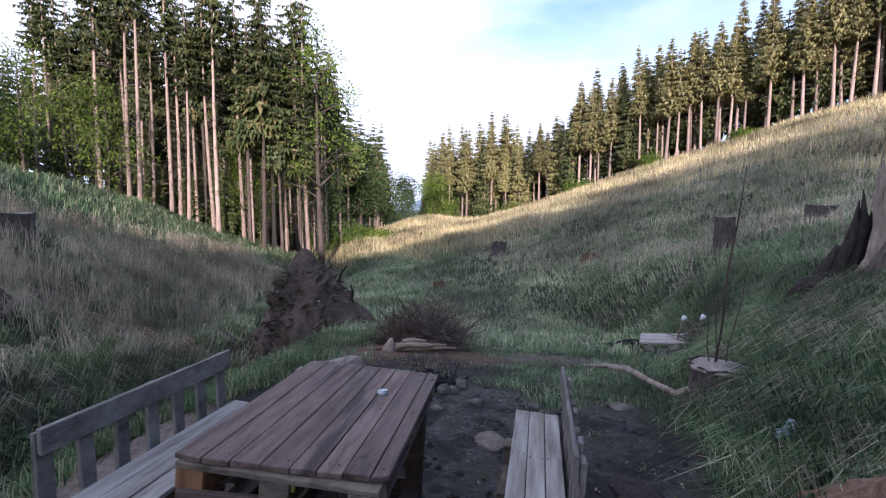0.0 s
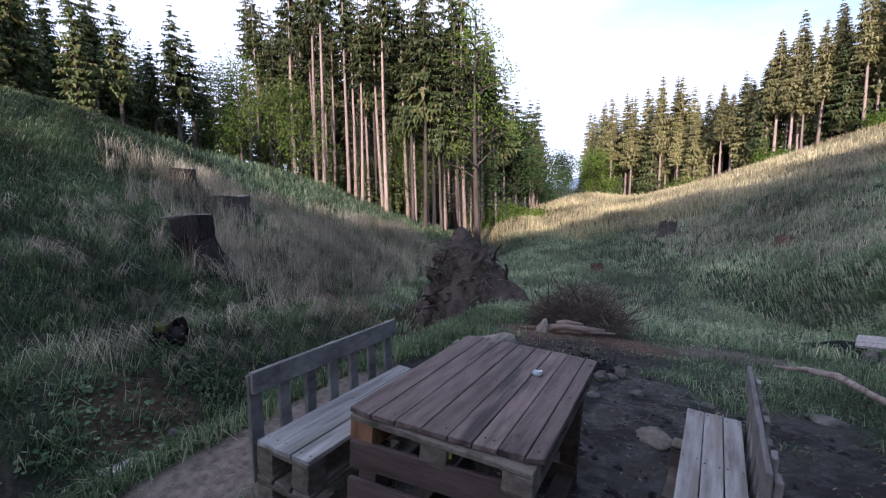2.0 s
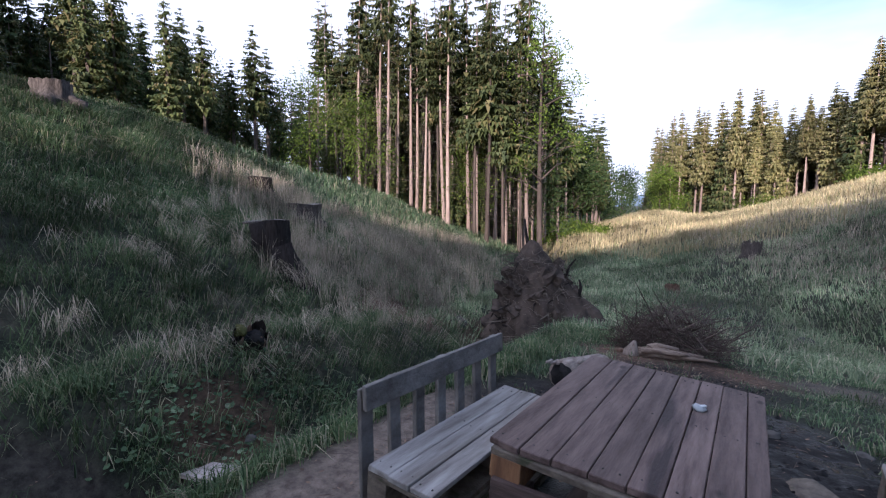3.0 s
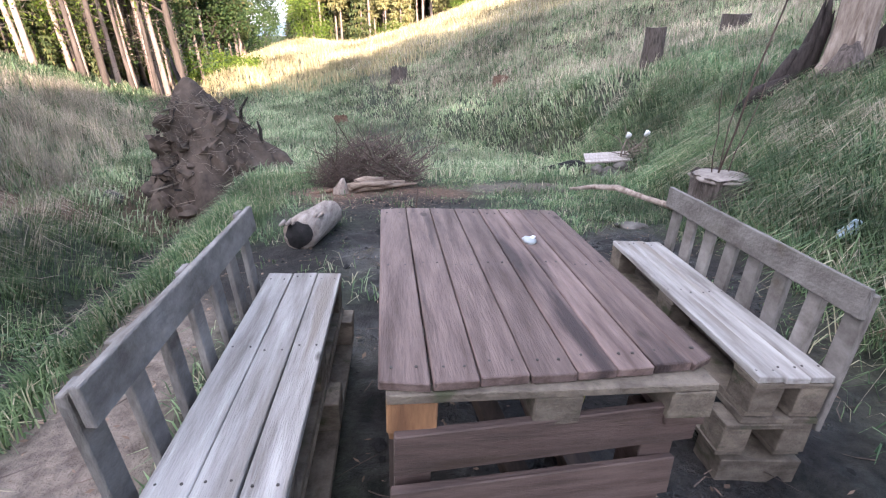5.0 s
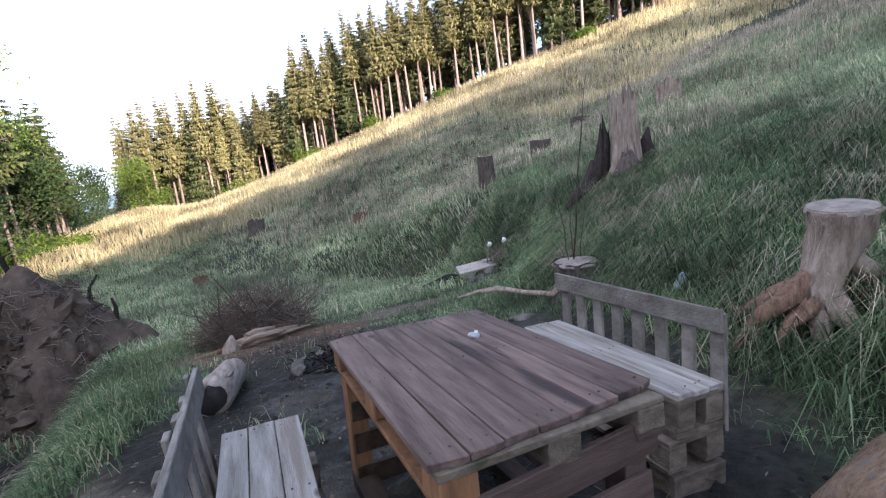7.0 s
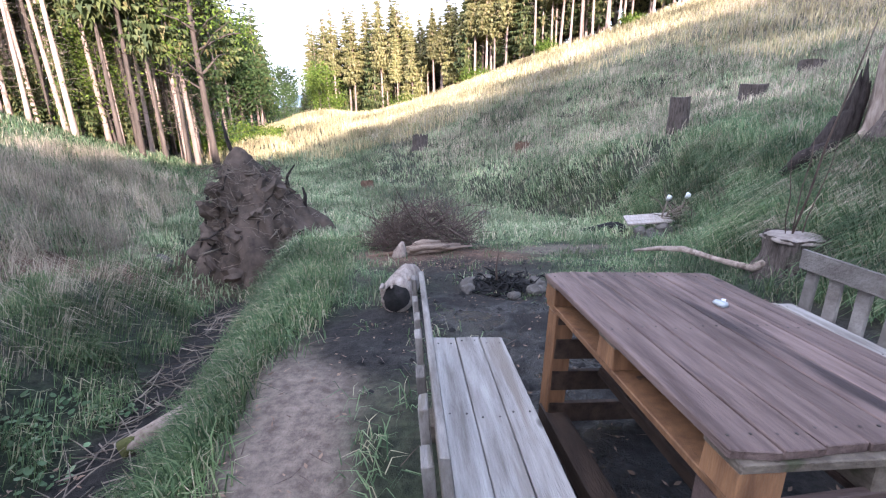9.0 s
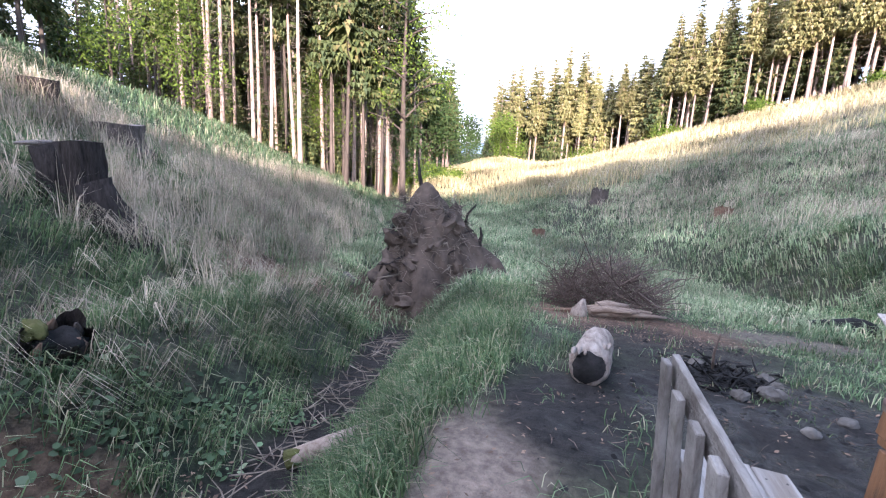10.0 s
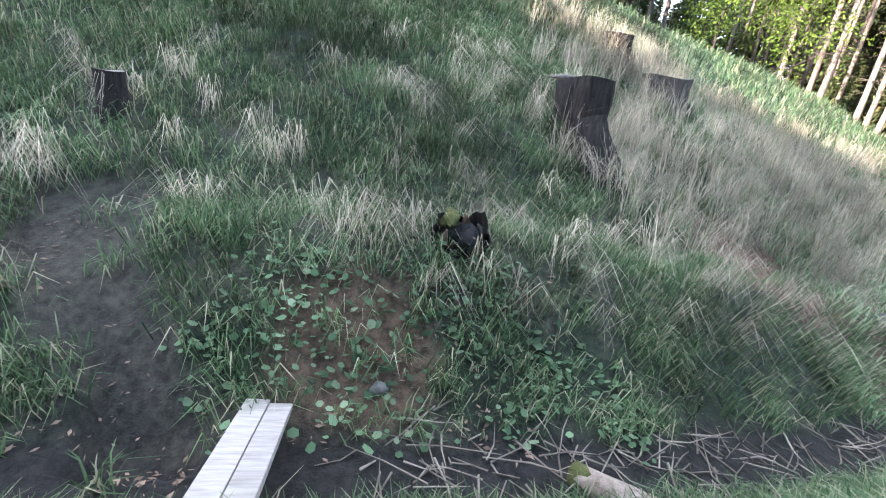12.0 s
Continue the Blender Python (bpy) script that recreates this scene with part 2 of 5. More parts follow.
M_STONE = material("field_stone", (0.17, 0.155, 0.14), 0.85, (0.055, 0.048, 0.043), 6.0, bump=0.5, bump_scale=30, object_vary=0.2)
M_CHAR = material("charcoal", (0.022, 0.02, 0.02), 0.85, (0.006, 0.006, 0.006), 14.0, bump=0.6, bump_scale=50, island_vary=0.5)
# Two copies of one bark: pinkish sunlight in the first, shade in the second.
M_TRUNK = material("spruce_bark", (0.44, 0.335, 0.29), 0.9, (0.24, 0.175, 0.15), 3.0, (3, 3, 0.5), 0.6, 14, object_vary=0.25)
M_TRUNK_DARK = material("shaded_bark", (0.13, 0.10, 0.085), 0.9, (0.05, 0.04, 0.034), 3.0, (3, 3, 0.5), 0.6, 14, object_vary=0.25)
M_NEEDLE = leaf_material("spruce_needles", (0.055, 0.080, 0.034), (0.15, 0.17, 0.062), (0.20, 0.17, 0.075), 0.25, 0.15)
# Brighter golden copy of the needles: low sunlight is put into the colour.
M_NEEDLE_SUNLIT = leaf_material("spruce_needles_sunlit", (0.155, 0.158, 0.066), (0.33, 0.30, 0.125), (0.38, 0.31, 0.17), 0.3, 0.10)
M_LEAF = leaf_material("fresh_leaves", (0.07, 0.12, 0.022), (0.20, 0.27, 0.045), None, 0.45, 0.3)
M_LEAF_DARK = leaf_material("valley_leaves", (0.035, 0.07, 0.025), (0.10, 0.145, 0.05), None, 0.4, 0.2)
M_GRASS = leaf_material("green_grass", (0.045, 0.085, 0.042), (0.23, 0.32, 0.165), (0.46, 0.42, 0.29), 0.4, 0.9)
M_FRESH = leaf_material("fresh_grass", (0.04, 0.075, 0.032), (0.165, 0.23, 0.105), (0.38, 0.34, 0.23), 0.4, 0.9)
M_MEADOW = leaf_material("meadow_grass", (0.18, 0.24, 0.13), (0.47, 0.54, 0.33), (0.70, 0.62, 0.46), 0.45, 0.35)
M_STRAW = leaf_material("dry_grass", (0.26, 0.22, 0.17), (0.72, 0.61, 0.48), (0.20, 0.24, 0.12), 0.45, 0.5)
# Dry grass in a golden, brighter copy: the sunlit band is put into the colour.
M_SUNLIT_GRASS = leaf_material("sunlit_seed_grass", (0.42, 0.34, 0.19), (0.80, 0.68, 0.42), (0.34, 0.34, 0.16), 0.4, 0.2)
M_COVER = leaf_material("broad_ground_leaves", (0.07, 0.12, 0.06), (0.18, 0.26, 0.14), (0.25, 0.31, 0.19), 0.35, 1.0)
M_LITTER = material("leaf_litter", (0.26, 0.18, 0.13), 0.9, (0.12, 0.08, 0.06), 3.0, bump=0, island_vary=0.5)
M_WHITE = material("white_plastic", (0.78, 0.79, 0.80), 0.4, (0.6, 0.61, 0.62), 8, bump=0.1)
M_BLUE = material("pale_blue_plastic", (0.44, 0.52, 0.58), 0.4, (0.28, 0.35, 0.42), 9, bump=0.3)
M_PALEPLANK = material("pale_plank", (0.46, 0.41, 0.38), 0.75, (0.26, 0.225, 0.20), 4.0, (9, 1, 5), 0.4, 30, object_vary=0.1)
M_MOSS = material("moss", (0.10, 0.095, 0.035), 0.95, (0.06, 0.07, 0.02), 12, bump=0.9, bump_scale=60)
M_CAN = material("dull_metal", (0.40, 0.43, 0.45), 0.35, (0.35, 0.38, 0.40), 14, bump=0.2)
# Haze of distance is painted in as a blue base colour.
M_HILL = material("far_hill", (0.20, 0.26, 0.34), 1.0, (0.17, 0.23, 0.31), 0.01, bump=0)

# ---------- shape of the ground ----------


def sstep(a, b, v):
    q = np.clip((np.asarray(v, float) - a) / (b - a), 0, 1)
    return q * q * (3 - 2 * q)


def wavy(x, y, s):
    """Cheap smooth noise in -1..1 for arrays."""
    x, y = np.asarray(x, float) * s, np.asarray(y, float) * s
    return (np.sin(x * 1.7 + 1.3 * np.sin(y * 1.1 + 0.7)) * np.cos(y * 1.9 - 0.8 * np.sin(x * 1.3))
            + 0.5 * np.sin(x * 3.9 + y * 2.3 + 2.0 * np.sin(y * 1.7)) + 0.35 * np.cos(y * 5.1 - x * 3.3 + np.sin(x * 2.9))) / 1.85


def foot_right(y):
    """Where the right-hand slope begins."""
    y = np.asarray(y, float)
    f = lambda v: np.interp(v, (-30, 0, 3, 5, 7, 12, 22, 35, 60), (1.0, 2.0, 2.45, 3.3, 4.15, 2.9, -2.5, -9.0, -20.0))
    return (f(y - 1) + f(y) + f(y + 1)) / 3


def ditch_line(y):
    y = np.asarray(y, float)
    f = lambda v: np.interp(v, (-30, -2, 0, 3, 6, 10, 22, 35, 60), (-4.5, -3.1, -2.75, -2.75, -3.25, -4.2, -7.5, -13.0, -24.0))
    return (f(y - 0.6) + f(y) + f(y + 0.6)) / 3


def height(x, y):
    x, y = np.asarray(x, float), np.asarray(y, float)
    floor = -0.02 - 1.55 * sstep(0.3, 13, y) + 0.75 * sstep(18, 36, y) - 5.0 * sstep(38, 80, y) - 0.03 * np.clip(x, -2, 3)
    u = np.maximum(x - foot_right(y), 0)
    cut = 1.3 * np.exp(-((y - 9.5) / 4.5) ** 2)
    right = 0.31 * u * sstep(-0.2, 1.2, u) + cut * sstep(0.1, 2.3, u)
    right = np.where(u > 60, 0.31 * 60 + 0.05 * (u - 60), right)
    xd = ditch_line(y)
    v = xd - x
    lower = 0.95 * (1 - 0.45 * sstep(8, 18, y)) * (1 - 0.5 * sstep(-1, -4, y))
    verge = sstep(1.45, 0.15, -v) * lower
    fall = np.where(v < 0, verge, lower)
    amp = 1 - 0.5 * sstep(9, 28, y)
    vv = np.maximum(v, 0)
    bank = 0.80 * sstep(0.15, 1.6, vv) * amp + 0.55 * amp * np.clip(vv - 2.0, 0, 8.0) + 0.07 * np.maximum(vv - 10.0, 0)
    bank = np.where(vv > 60, bank - 0.07 * (vv - 60), bank)
    z = floor + right - fall + bank
    # Unseen ridge behind the viewer, added to block low sun from the valley floor.
    hill = 7.0 + 1.0 * sstep(6, -4, x) + 0.268 * np.clip(x + 9, -40, 70) + 0.9 * wavy(x, y, 0.3) + 0.5 * wavy(x, y, 1.1)
    z = z + sstep(-13, -36, y) * (np.maximum(hill, np.where(x < -9, z, hill)) - z)
    z = z - (2.2 - 0.03 * np.clip(x, 0, 40)) * sstep(22, 44, y) * sstep(-9, -1, x)
    rough = 0.05 * wavy(x, y, 0.9) + 0.025 * wavy(x + 7, y, 2.7)
    z = z - 0.14 * bank_path(x, y) * (1 + 0.5 * np.sin(x * 5.5))
    far = sstep(5, 20, np.hypot(x, y - 3))
    z = z + rough * (0.4 + 1.6 * np.clip((u + vv) / 3, 0, 1)) + far * 0.25 * wavy(x, y, 0.17)
    r = np.hypot(x, y)
    return np.where(r > 150, z + (np.clip(z, -6, 4) - z) * sstep(150, 400, r), z)


def hz(x, y):
    return float(height(x, y))


def blob(x, y, cx, cy, rx, ry, soft=0.35):
    d = np.hypot((x - cx) / rx, (y - cy) / ry) + 0.16 * wavy(x, y, 2.1) + 0.08 * wavy(x, y, 6.0)
    return sstep(1 + soft, 1 - soft, d)


def mud_mask(x, y):
    m = np.maximum.reduce([blob(x, y, 0.95, 1.5, 1.25, 2.0), blob(x, y, 0.35, 2.9, 1.0, 1.0), blob(x, y, 2.0, 2.1, 0.75, 1.1),
                           blob(x, y, -0.75, 2.3, 0.45, 0.7), 0.85 * blob(x, y, 0.2, 4.4, 0.9, 0.9)])
    ditch = sstep(0.42, 0.2, np.abs(ditch_line(y) - x + 0.08 * wavy(x, y, 2.0))) * sstep(8.5, 6.5, y)
    return np.maximum.reduce([m, ditch, 0.55 * bank_path(x, y), 0.75 * blob(x, y, -3.1, -0.1, 0.35, 0.35)])


def bank_path(x, y):
    """The worn way up the left bank."""
    d = np.abs(y - 0.12 + 0.80 * sstep(-3.0, -4.3, x) + 0.12 * wavy(x, y, 1.4)) + 0.10 * wavy(x, y, 3.4)
    wide = 0.26 + 0.26 * sstep(-3.6, -4.5, x)
    return sstep(wide + 0.14, wide - 0.1, d) * sstep(-5.4, -4.7, x) * sstep(-2.75, -3.0, x)


def sand_mask(x, y):
    trail = sstep(0.42, 0.16, np.abs(x + 1.12 + 0.12 * wavy(x, y, 0.8))) * sstep(2.7, 1.6, y) * sstep(-3.0, -0.5, y)
    return np.maximum.reduce([trail, 0.55 * blob(x, y, 2.0, 5.9, 0.9, 0.55), 0.4 * bank_path(x, y)])


def earth_mask(x, y):
    return np.maximum.reduce([blob(x, y, -5.3, 6.3, 0.9, 1.2), blob(x, y, -0.1, 5.4, 1.3, 1.0), 0.7 * blob(x, y, 3.7, 6.9, 0.7, 0.8),
                              0.8 * blob(x, y, -3.5, 1.2, 0.5, 0.5), 0.8 * blob(x, y, -4.0, 8.4, 1.7, 1.5)])


def ground():
    ax = np.concatenate([-np.geomspace(1500, 16, 46), np.arange(-15.6, -6.4, 0.2), np.arange(-6.4, 5.0, 0.07), np.arange(5.0, 14.1, 0.2), np.geomspace(14.6, 1500, 46)])
    ay = np.concatenate([-np.geomspace(1500, 6, 46), np.arange(-5.7, -2.0, 0.25), np.arange(-2.0, 8.5, 0.07), np.arange(8.6, 26, 0.2), np.geomspace(26.5, 2500, 60)])
    gx, gy = np.meshgrid(ax, ay)
    px, py = gx.ravel(), gy.ravel()
    mud = mud_mask(px, py)
    pz = height(px, py) + mud * 0.022 * wavy(px, py, 5.5)
    nx, ny = len(ax), len(ay)
    idx = np.arange(nx * ny).reshape(ny, nx)
    quads = np.stack([idx[:-1, :-1], idx[:-1, 1:], idx[1:, 1:], idx[1:, :-1]], -1).reshape(-1, 4)
    me = mesh_from(np.stack([px, py, pz], -1), quads, "ground")
    for key, vals in (("mud", mud), ("sand", sand_mask(px, py)), ("earth", earth_mask(px, py)),
                      ("wet", np.clip(mud * blob(px, py, 1.1, 1.7, 1.6, 2.1), 0, 1))):
        a = me.attributes.new(key, "FLOAT", "POINT")
        a.data.foreach_set("value", np.clip(vals, 0, 1).astype(np.float32))
    me.shade_smooth()
    me.materials.append(M_GROUND)
    return tagged(new("ground", me), "valley ground of turf, trodden mud and bare soil", "ground", kind="structure")


def mesh_from(verts, faces, name):
    """A mesh out of arrays; faces all have the same number of corners."""
    verts, faces = np.asarray(verts, np.float32), np.asarray(faces, np.int32)
    me = bpy.data.meshes.new(name)
    k = faces.shape[1]
    me.vertices.add(len(verts))
    me.vertices.foreach_set("co", verts.ravel())
    me.loops.add(faces.size)
    me.loops.foreach_set("vertex_index", faces.ravel())
    me.polygons.add(len(faces))
    me.polygons.foreach_set("loop_start", np.arange(len(faces), dtype=np.int32) * k)
    me.polygons.foreach_set("loop_total", np.full(len(faces), k, np.int32))
    me.update(calc_edges=True)
    me.validate()
    return me


ground()
rng = np.random.default_rng(5)

# ---------- helpers for things ----------


def thing(name, m, label, category, group="", kind=""):
    ob = new(name)
    ob.matrix_world = m
    return tagged(ob, label, category, group, kind)


def part(name, data, mat, parent, label=""):
    """One mesh under a thing or a part; data is a bmesh or a mesh."""
    if isinstance(data, bmesh.types.BMesh):
        me = bpy.data.meshes.new(name)
        data.to_mesh(me)
        data.free()
    else:
        me = data
    if not me.materials:
        me.materials.append(mat)
    ob = new(name, me)
    ob.parent = parent
    return tagged(ob, label) if label else ob


def whole(name, data, mat, m, label, category, group="", kind=""):
    ob = part(name, data, mat, None)
    ob.matrix_world = m
    return tagged(ob, label, category, group, kind)


def board(sx, sy, sz, at=(0, 0, 0), turn=(0, 0, 0), wear=0.003, bev=0.003, seed=0):
    """A sawn board with softened, slightly uneven edges, centred at a place."""
    r = random.Random(seed * 7919 + int(sx * 1e4) + int(sy * 1e3))
    bm = bmesh.new()
    bmesh.ops.create_cube(bm, size=1)
    for vtx in bm.verts:
        vtx.co = Vector((vtx.co.x * sx, vtx.co.y * sy, vtx.co.z * sz)) + Vector((r.uniform(-wear, wear), r.uniform(-wear, wear), r.uniform(-wear, wear)))
    bmesh.ops.bevel(bm, geom=list(bm.edges), offset=min(bev, 0.3 * min(sx, sy, sz)), segments=1, affect="EDGES")
    bm.transform(pose(*at, *turn))
    return bm


def tube(points, radii, sides=7, knob=0.0, seed=0, ends=True):
    """A tapered, bent limb through points."""
    r = random.Random(seed)
    bm = bmesh.new()
    rings = []
    pts = [Vector(p) for p in points]
    for i, p in enumerate(pts):
        d = (pts[min(i + 1, len(pts) - 1)] - pts[max(i - 1, 0)]).normalized()
        side = d.orthogonal().normalized()
        if i:
            side = (prev - d * prev.dot(d)).normalized()
        prev = side
        up = d.cross(side)
        rings.append([bm.verts.new(p + (side * math.cos(a) + up * math.sin(a)) * radii[i] * (1 + r.uniform(-knob, knob)))
                      for a in (2 * math.pi * j / sides for j in range(sides))])
    for a, b in zip(rings, rings[1:]):
        for j in range(sides):
            bm.faces.new((a[j], a[(j + 1) % sides], b[(j + 1) % sides], b[j]))
    if ends:
        bm.faces.new(rings[0][::-1])
        bm.faces.new(rings[-1])
    for f in bm.faces:
        f.smooth = True
    return bm


def joined(bms):
    out = bmesh.new()
    for b in bms:
        me = bpy.data.meshes.new("tmp")
        b.to_mesh(me)
        b.free()
        out.from_mesh(me)
        bpy.data.meshes.remove(me)
    return out


def rock_bm(rx, ry, rz, seed, rough=0.18, sub=2):
    bm = bmesh.new()
    bmesh.ops.create_icosphere(bm, subdivisions=sub, radius=1)
    for vtx in bm.verts:
        d = vtx.co.normalized()
        k = 1 + rough * noise.noise(d * 1.3 + Vector((seed * 3.7, 0, 0))) * 2 + rough * 0.5 * noise.noise(d * 3.1 + Vector((0, seed * 2.3, 0)))
        vtx.co = Vector((d.x * rx, d.y * ry, d.z * rz)) * k
    for f in bm.faces:
        f.smooth = sub > 2
    return bm


def twigs(count, spread, length, thick, seed, lift=0.3, flat=0.0):
    """Many thin crooked three-sided sticks as arrays in one mesh."""
    r = np.random.default_rng(seed)
    base = spread(r, count)
    ang = r.uniform(0, 2 * np.pi, count)
    el = r.normal(lift, 0.35, count) * (1 - flat)
    ln = r.uniform(0.4, 1.0, count) * length
    d = np.stack([np.cos(ang) * np.cos(el), np.sin(ang) * np.cos(el), np.sin(el)], -1)
    mid = base + d * (ln * 0.5)[:, None] + r.normal(0, 0.06, (count, 3)) * ln[:, None]
    tip = base + d * ln[:, None] + r.normal(0, 0.10, (count, 3)) * ln[:, None]
    side = np.cross(d, (0.01, 0.02, 1.0))
    side /= np.linalg.norm(side, axis=1, keepdims=True)
    up = np.cross(side, d)
    verts = []
    for c, k in ((base, 1.0), (mid, 0.75), (tip, 0.25)):
        for a in (0, 2.094, 4.189):
            verts.append(c + (side * math.cos(a) + up * math.sin(a)) * (thick * k * r.uniform(0.6, 1.2, count))[:, None])
    v = np.stack(verts, 1).reshape(-1, 3)
    q = []
    for s in (0, 3):
        for j in range(3):
            q.append((s + j, s + (j + 1) % 3, s + 3 + (j + 1) % 3, s + 3 + j))
    f = (np.array(q)[None] + (np.arange(count) * 9)[:, None, None]).reshape(-1, 4)
    return mesh_from(v, f, "twigs")


# the furniture stands on ground that leans a little: its own frame
LEAN = Matrix(((0.99801, -0.00121, 0.0629), (-0.00121, 0.99926, 0.0386), (-0.0629, -0.0386, 0.9973), )).to_4x4()

# ---------- table ----------


def nail_mesh():
    bm = bmesh.new()
    bmesh.ops.create_cone(bm, cap_ends=True, segments=7, radius1=0.0045, radius2=0.0035, depth=0.003)
    me = bpy.data.meshes.new("nail_head")
    bm.to_mesh(me)
    bm.free()
    return me


NAIL = nail_mesh()


def pallet_table():
    """A plank top over a pallet frame, on slatted ends."""
    W, L, TOP, SKEW = 0.80, 1.235, 0.75, 0.05
    t = thing("picnic_table", LEAN.copy(), "reddish-brown weathered plank table built from pallet boards", "table")
    edges = (0.0, 0.115, 0.222, 0.335, 0.445, 0.54, 0.635, 0.735, 0.80)
    for i, (a, b) in enumerate(zip(edges, edges[1:])):
        bm = board(b - a - 0.0035, L + (0.004, 0.0, -0.006, 0.003)[i % 4], 0.024, ((a + b) / 2, L / 2, TOP - 0.012), wear=0.0018, seed=i)
        for vtx in bm.verts:
            if vtx.co.y < L / 2:
                vtx.co.y += SKEW * vtx.co.x / W
            edge = min(vtx.co.x, W - vtx.co.x)
            if edge < 0.012:
                vtx.co.y += 0.022 * (1 if vtx.co.y < L / 2 else -1)
        plank = part("tabletop_board", bm, M_TABLE, t)
        for y in (0.06 + SKEW * a / W, 0.62, L - 0.06):
            for x in (a + 0.03, b - 0.03):
                part("nail_head", NAIL, M_NAIL, plank).location = (x, y + 0.012 * math.sin(i * 3 + y * 9), TOP + 0.0006)
    for y in (0.06, 0.62, L - 0.06):
        part("cross_board", board(0.76, 0.12, 0.022, (0.40, y, TOP - 0.0365), seed=11), M_PALLET, t)
        for x in (0.075, 0.40, 0.725):
            part("block", board(0.11, 0.115, 0.075, (x, y, TOP - 0.087), seed=int(x * 100)), M_ORANGE if x < 0.3 else M_PALLET, t)
    for x in (0.075, 0.40, 0.725):
        part("runner", board(0.10, L - 0.02, 0.024, (x, L / 2, TOP - 0.138), seed=5), M_ORANGE if x < 0.3 else M_SLAT, t)
    part("paint_patch", board(0.06, 0.012, 0.03, (0.44, 0.028, TOP - 0.072), seed=3), M_YELLOW, t, "block end with yellow paint")
    for y, mat in ((0.095, M_SLAT), (L - 0.055, M_ORANGE)):
        for x in (0.085, 0.70):
            # The far right leg takes the wood with the table's shade in its colour.
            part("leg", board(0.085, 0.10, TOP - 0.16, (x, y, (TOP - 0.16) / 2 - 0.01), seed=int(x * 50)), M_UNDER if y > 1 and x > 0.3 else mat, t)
    for k, (z, h, x0, x1) in enumerate(((0.595, 0.115, 0.035, 0.775), (0.425, 0.12, 0.03, 0.745), (0.265, 0.115, 0.03, 0.735), (0.10, 0.11, 0.04, 0.73))):
        part("end_slat", board(x1 - x0, 0.022, h, ((x0 + x1) / 2, 0.014, z - 0.01), (0, -1.4 + 0.5 * k, 3.4), seed=k + 20), M_SLAT, t)
        # Far slats, foot rails and brace: under-table shade painted by the darker wood.
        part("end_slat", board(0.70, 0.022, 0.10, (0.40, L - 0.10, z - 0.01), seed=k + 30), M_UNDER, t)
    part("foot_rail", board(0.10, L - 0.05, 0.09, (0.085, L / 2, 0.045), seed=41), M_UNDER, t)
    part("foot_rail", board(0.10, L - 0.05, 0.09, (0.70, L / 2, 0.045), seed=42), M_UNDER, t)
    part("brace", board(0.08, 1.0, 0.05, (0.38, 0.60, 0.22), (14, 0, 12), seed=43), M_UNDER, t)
    return t


pallet_table()


def pallet_bench(m, label, turned, width, slats, length=1.25, tip=0.055):
    """A bench of two stacked narrow pallets with a slatted back along its outer side (turned: +1 or -1)."""
    t = thing("bench", m, label, "bench", "pallet benches")
    SEAT = 0.44
    n = 3
    bw = width / n
    for i in range(n):
        x = -width / 2 + bw * (i + 0.5)
        plank = part("seat_board", board(bw - 0.005, length + (0.0, 0.008, -0.004)[i], 0.024, (x, length / 2, SEAT - 0.012), wear=0.0025, seed=i + int(width * 1000)), M_GREY, t)
        for y in (0.05, 0.60, length - 0.05):
            for dx in (-0.03, 0.028):
                part("nail_head", NAIL, M_NAIL, plank).location = (x + dx, y + 0.015 * math.sin(x * 90 + y * 7), SEAT + 0.0006)
    level = SEAT - 0.024
    for layer in range(2):
        off = (0.0, -0.03 * turned)[layer]
        wide = width + (0.0, 0.05)[layer]
        for y in (0.06, length / 2, length - 0.06):
            part("cross_board", board(wide - 0.01, 0.12, 0.022, (off, y, level - 0.011), seed=layer * 5 + int(y * 10)), M_PALLET, t)
            for x in (-wide / 2 + 0.055, wide / 2 - 0.055):
                part("block", board(0.10, 0.115, 0.10, (x + off, y, level - 0.072), seed=int(x * 90 + y * 10)), M_PALLET, t)
        for x in (-wide / 2 + 0.055, wide / 2 - 0.055):
            part("runner", board(0.10, length - 0.02, 0.024, (x + off, length / 2, level - 0.134), seed=layer + 9), M_PALLET, t)
        if layer == 0:
            for x in (-wide / 2 + 0.05, 0.0, wide / 2 - 0.05):
                part("deck_board", board(0.10, length - 0.01, 0.022, (x + off, length / 2, level - 0.158), seed=layer + 15), M_PALLET, t)
        level -= 0.170
    for y in (0.08, length - 0.08):
        part("sill", board(width + 0.03, 0.14, level + 0.03, (0, y, level / 2 - 0.015), seed=77), M_PALLET, t)
    out = width / 2 * turned
    lean = tip * turned
    slant = math.degrees(math.atan(tip / 0.5)) * turned
    rail = board(0.026, length, 0.105, (out + lean * 0.92, length / 2 + 0.01, 0.70), (0, slant, 0), seed=91)
    part("back_rail", rail, M_BACK, t)
    for k in range(slats):
        y = 0.05 + (length - 0.10) * k / (slats - 1)
        low, high = 0.20, 0.728 + 0.018 * math.sin(k * 2.4)
        bm = board(0.024, 0.070, high - low, (out + 0.030 * turned + lean * 0.55, y, (low + high) / 2), (1.2 * math.sin(k * 1.9), slant, 0), seed=k + 60)
        part("back_slat", bm, M_BACK, t)
    return t


def on_slope(x, y, z, yaw):
    return Matrix.Translation((x, y, z)) @ LEAN @ pose(0, 0, 0, 0, 0, yaw)


pallet_bench(on_slope(-0.37, 0.02, 0.02, -1.5), "grey weathered pallet bench with slatted back, beside a dirt path", -1, 0.33, 7, 1.2)
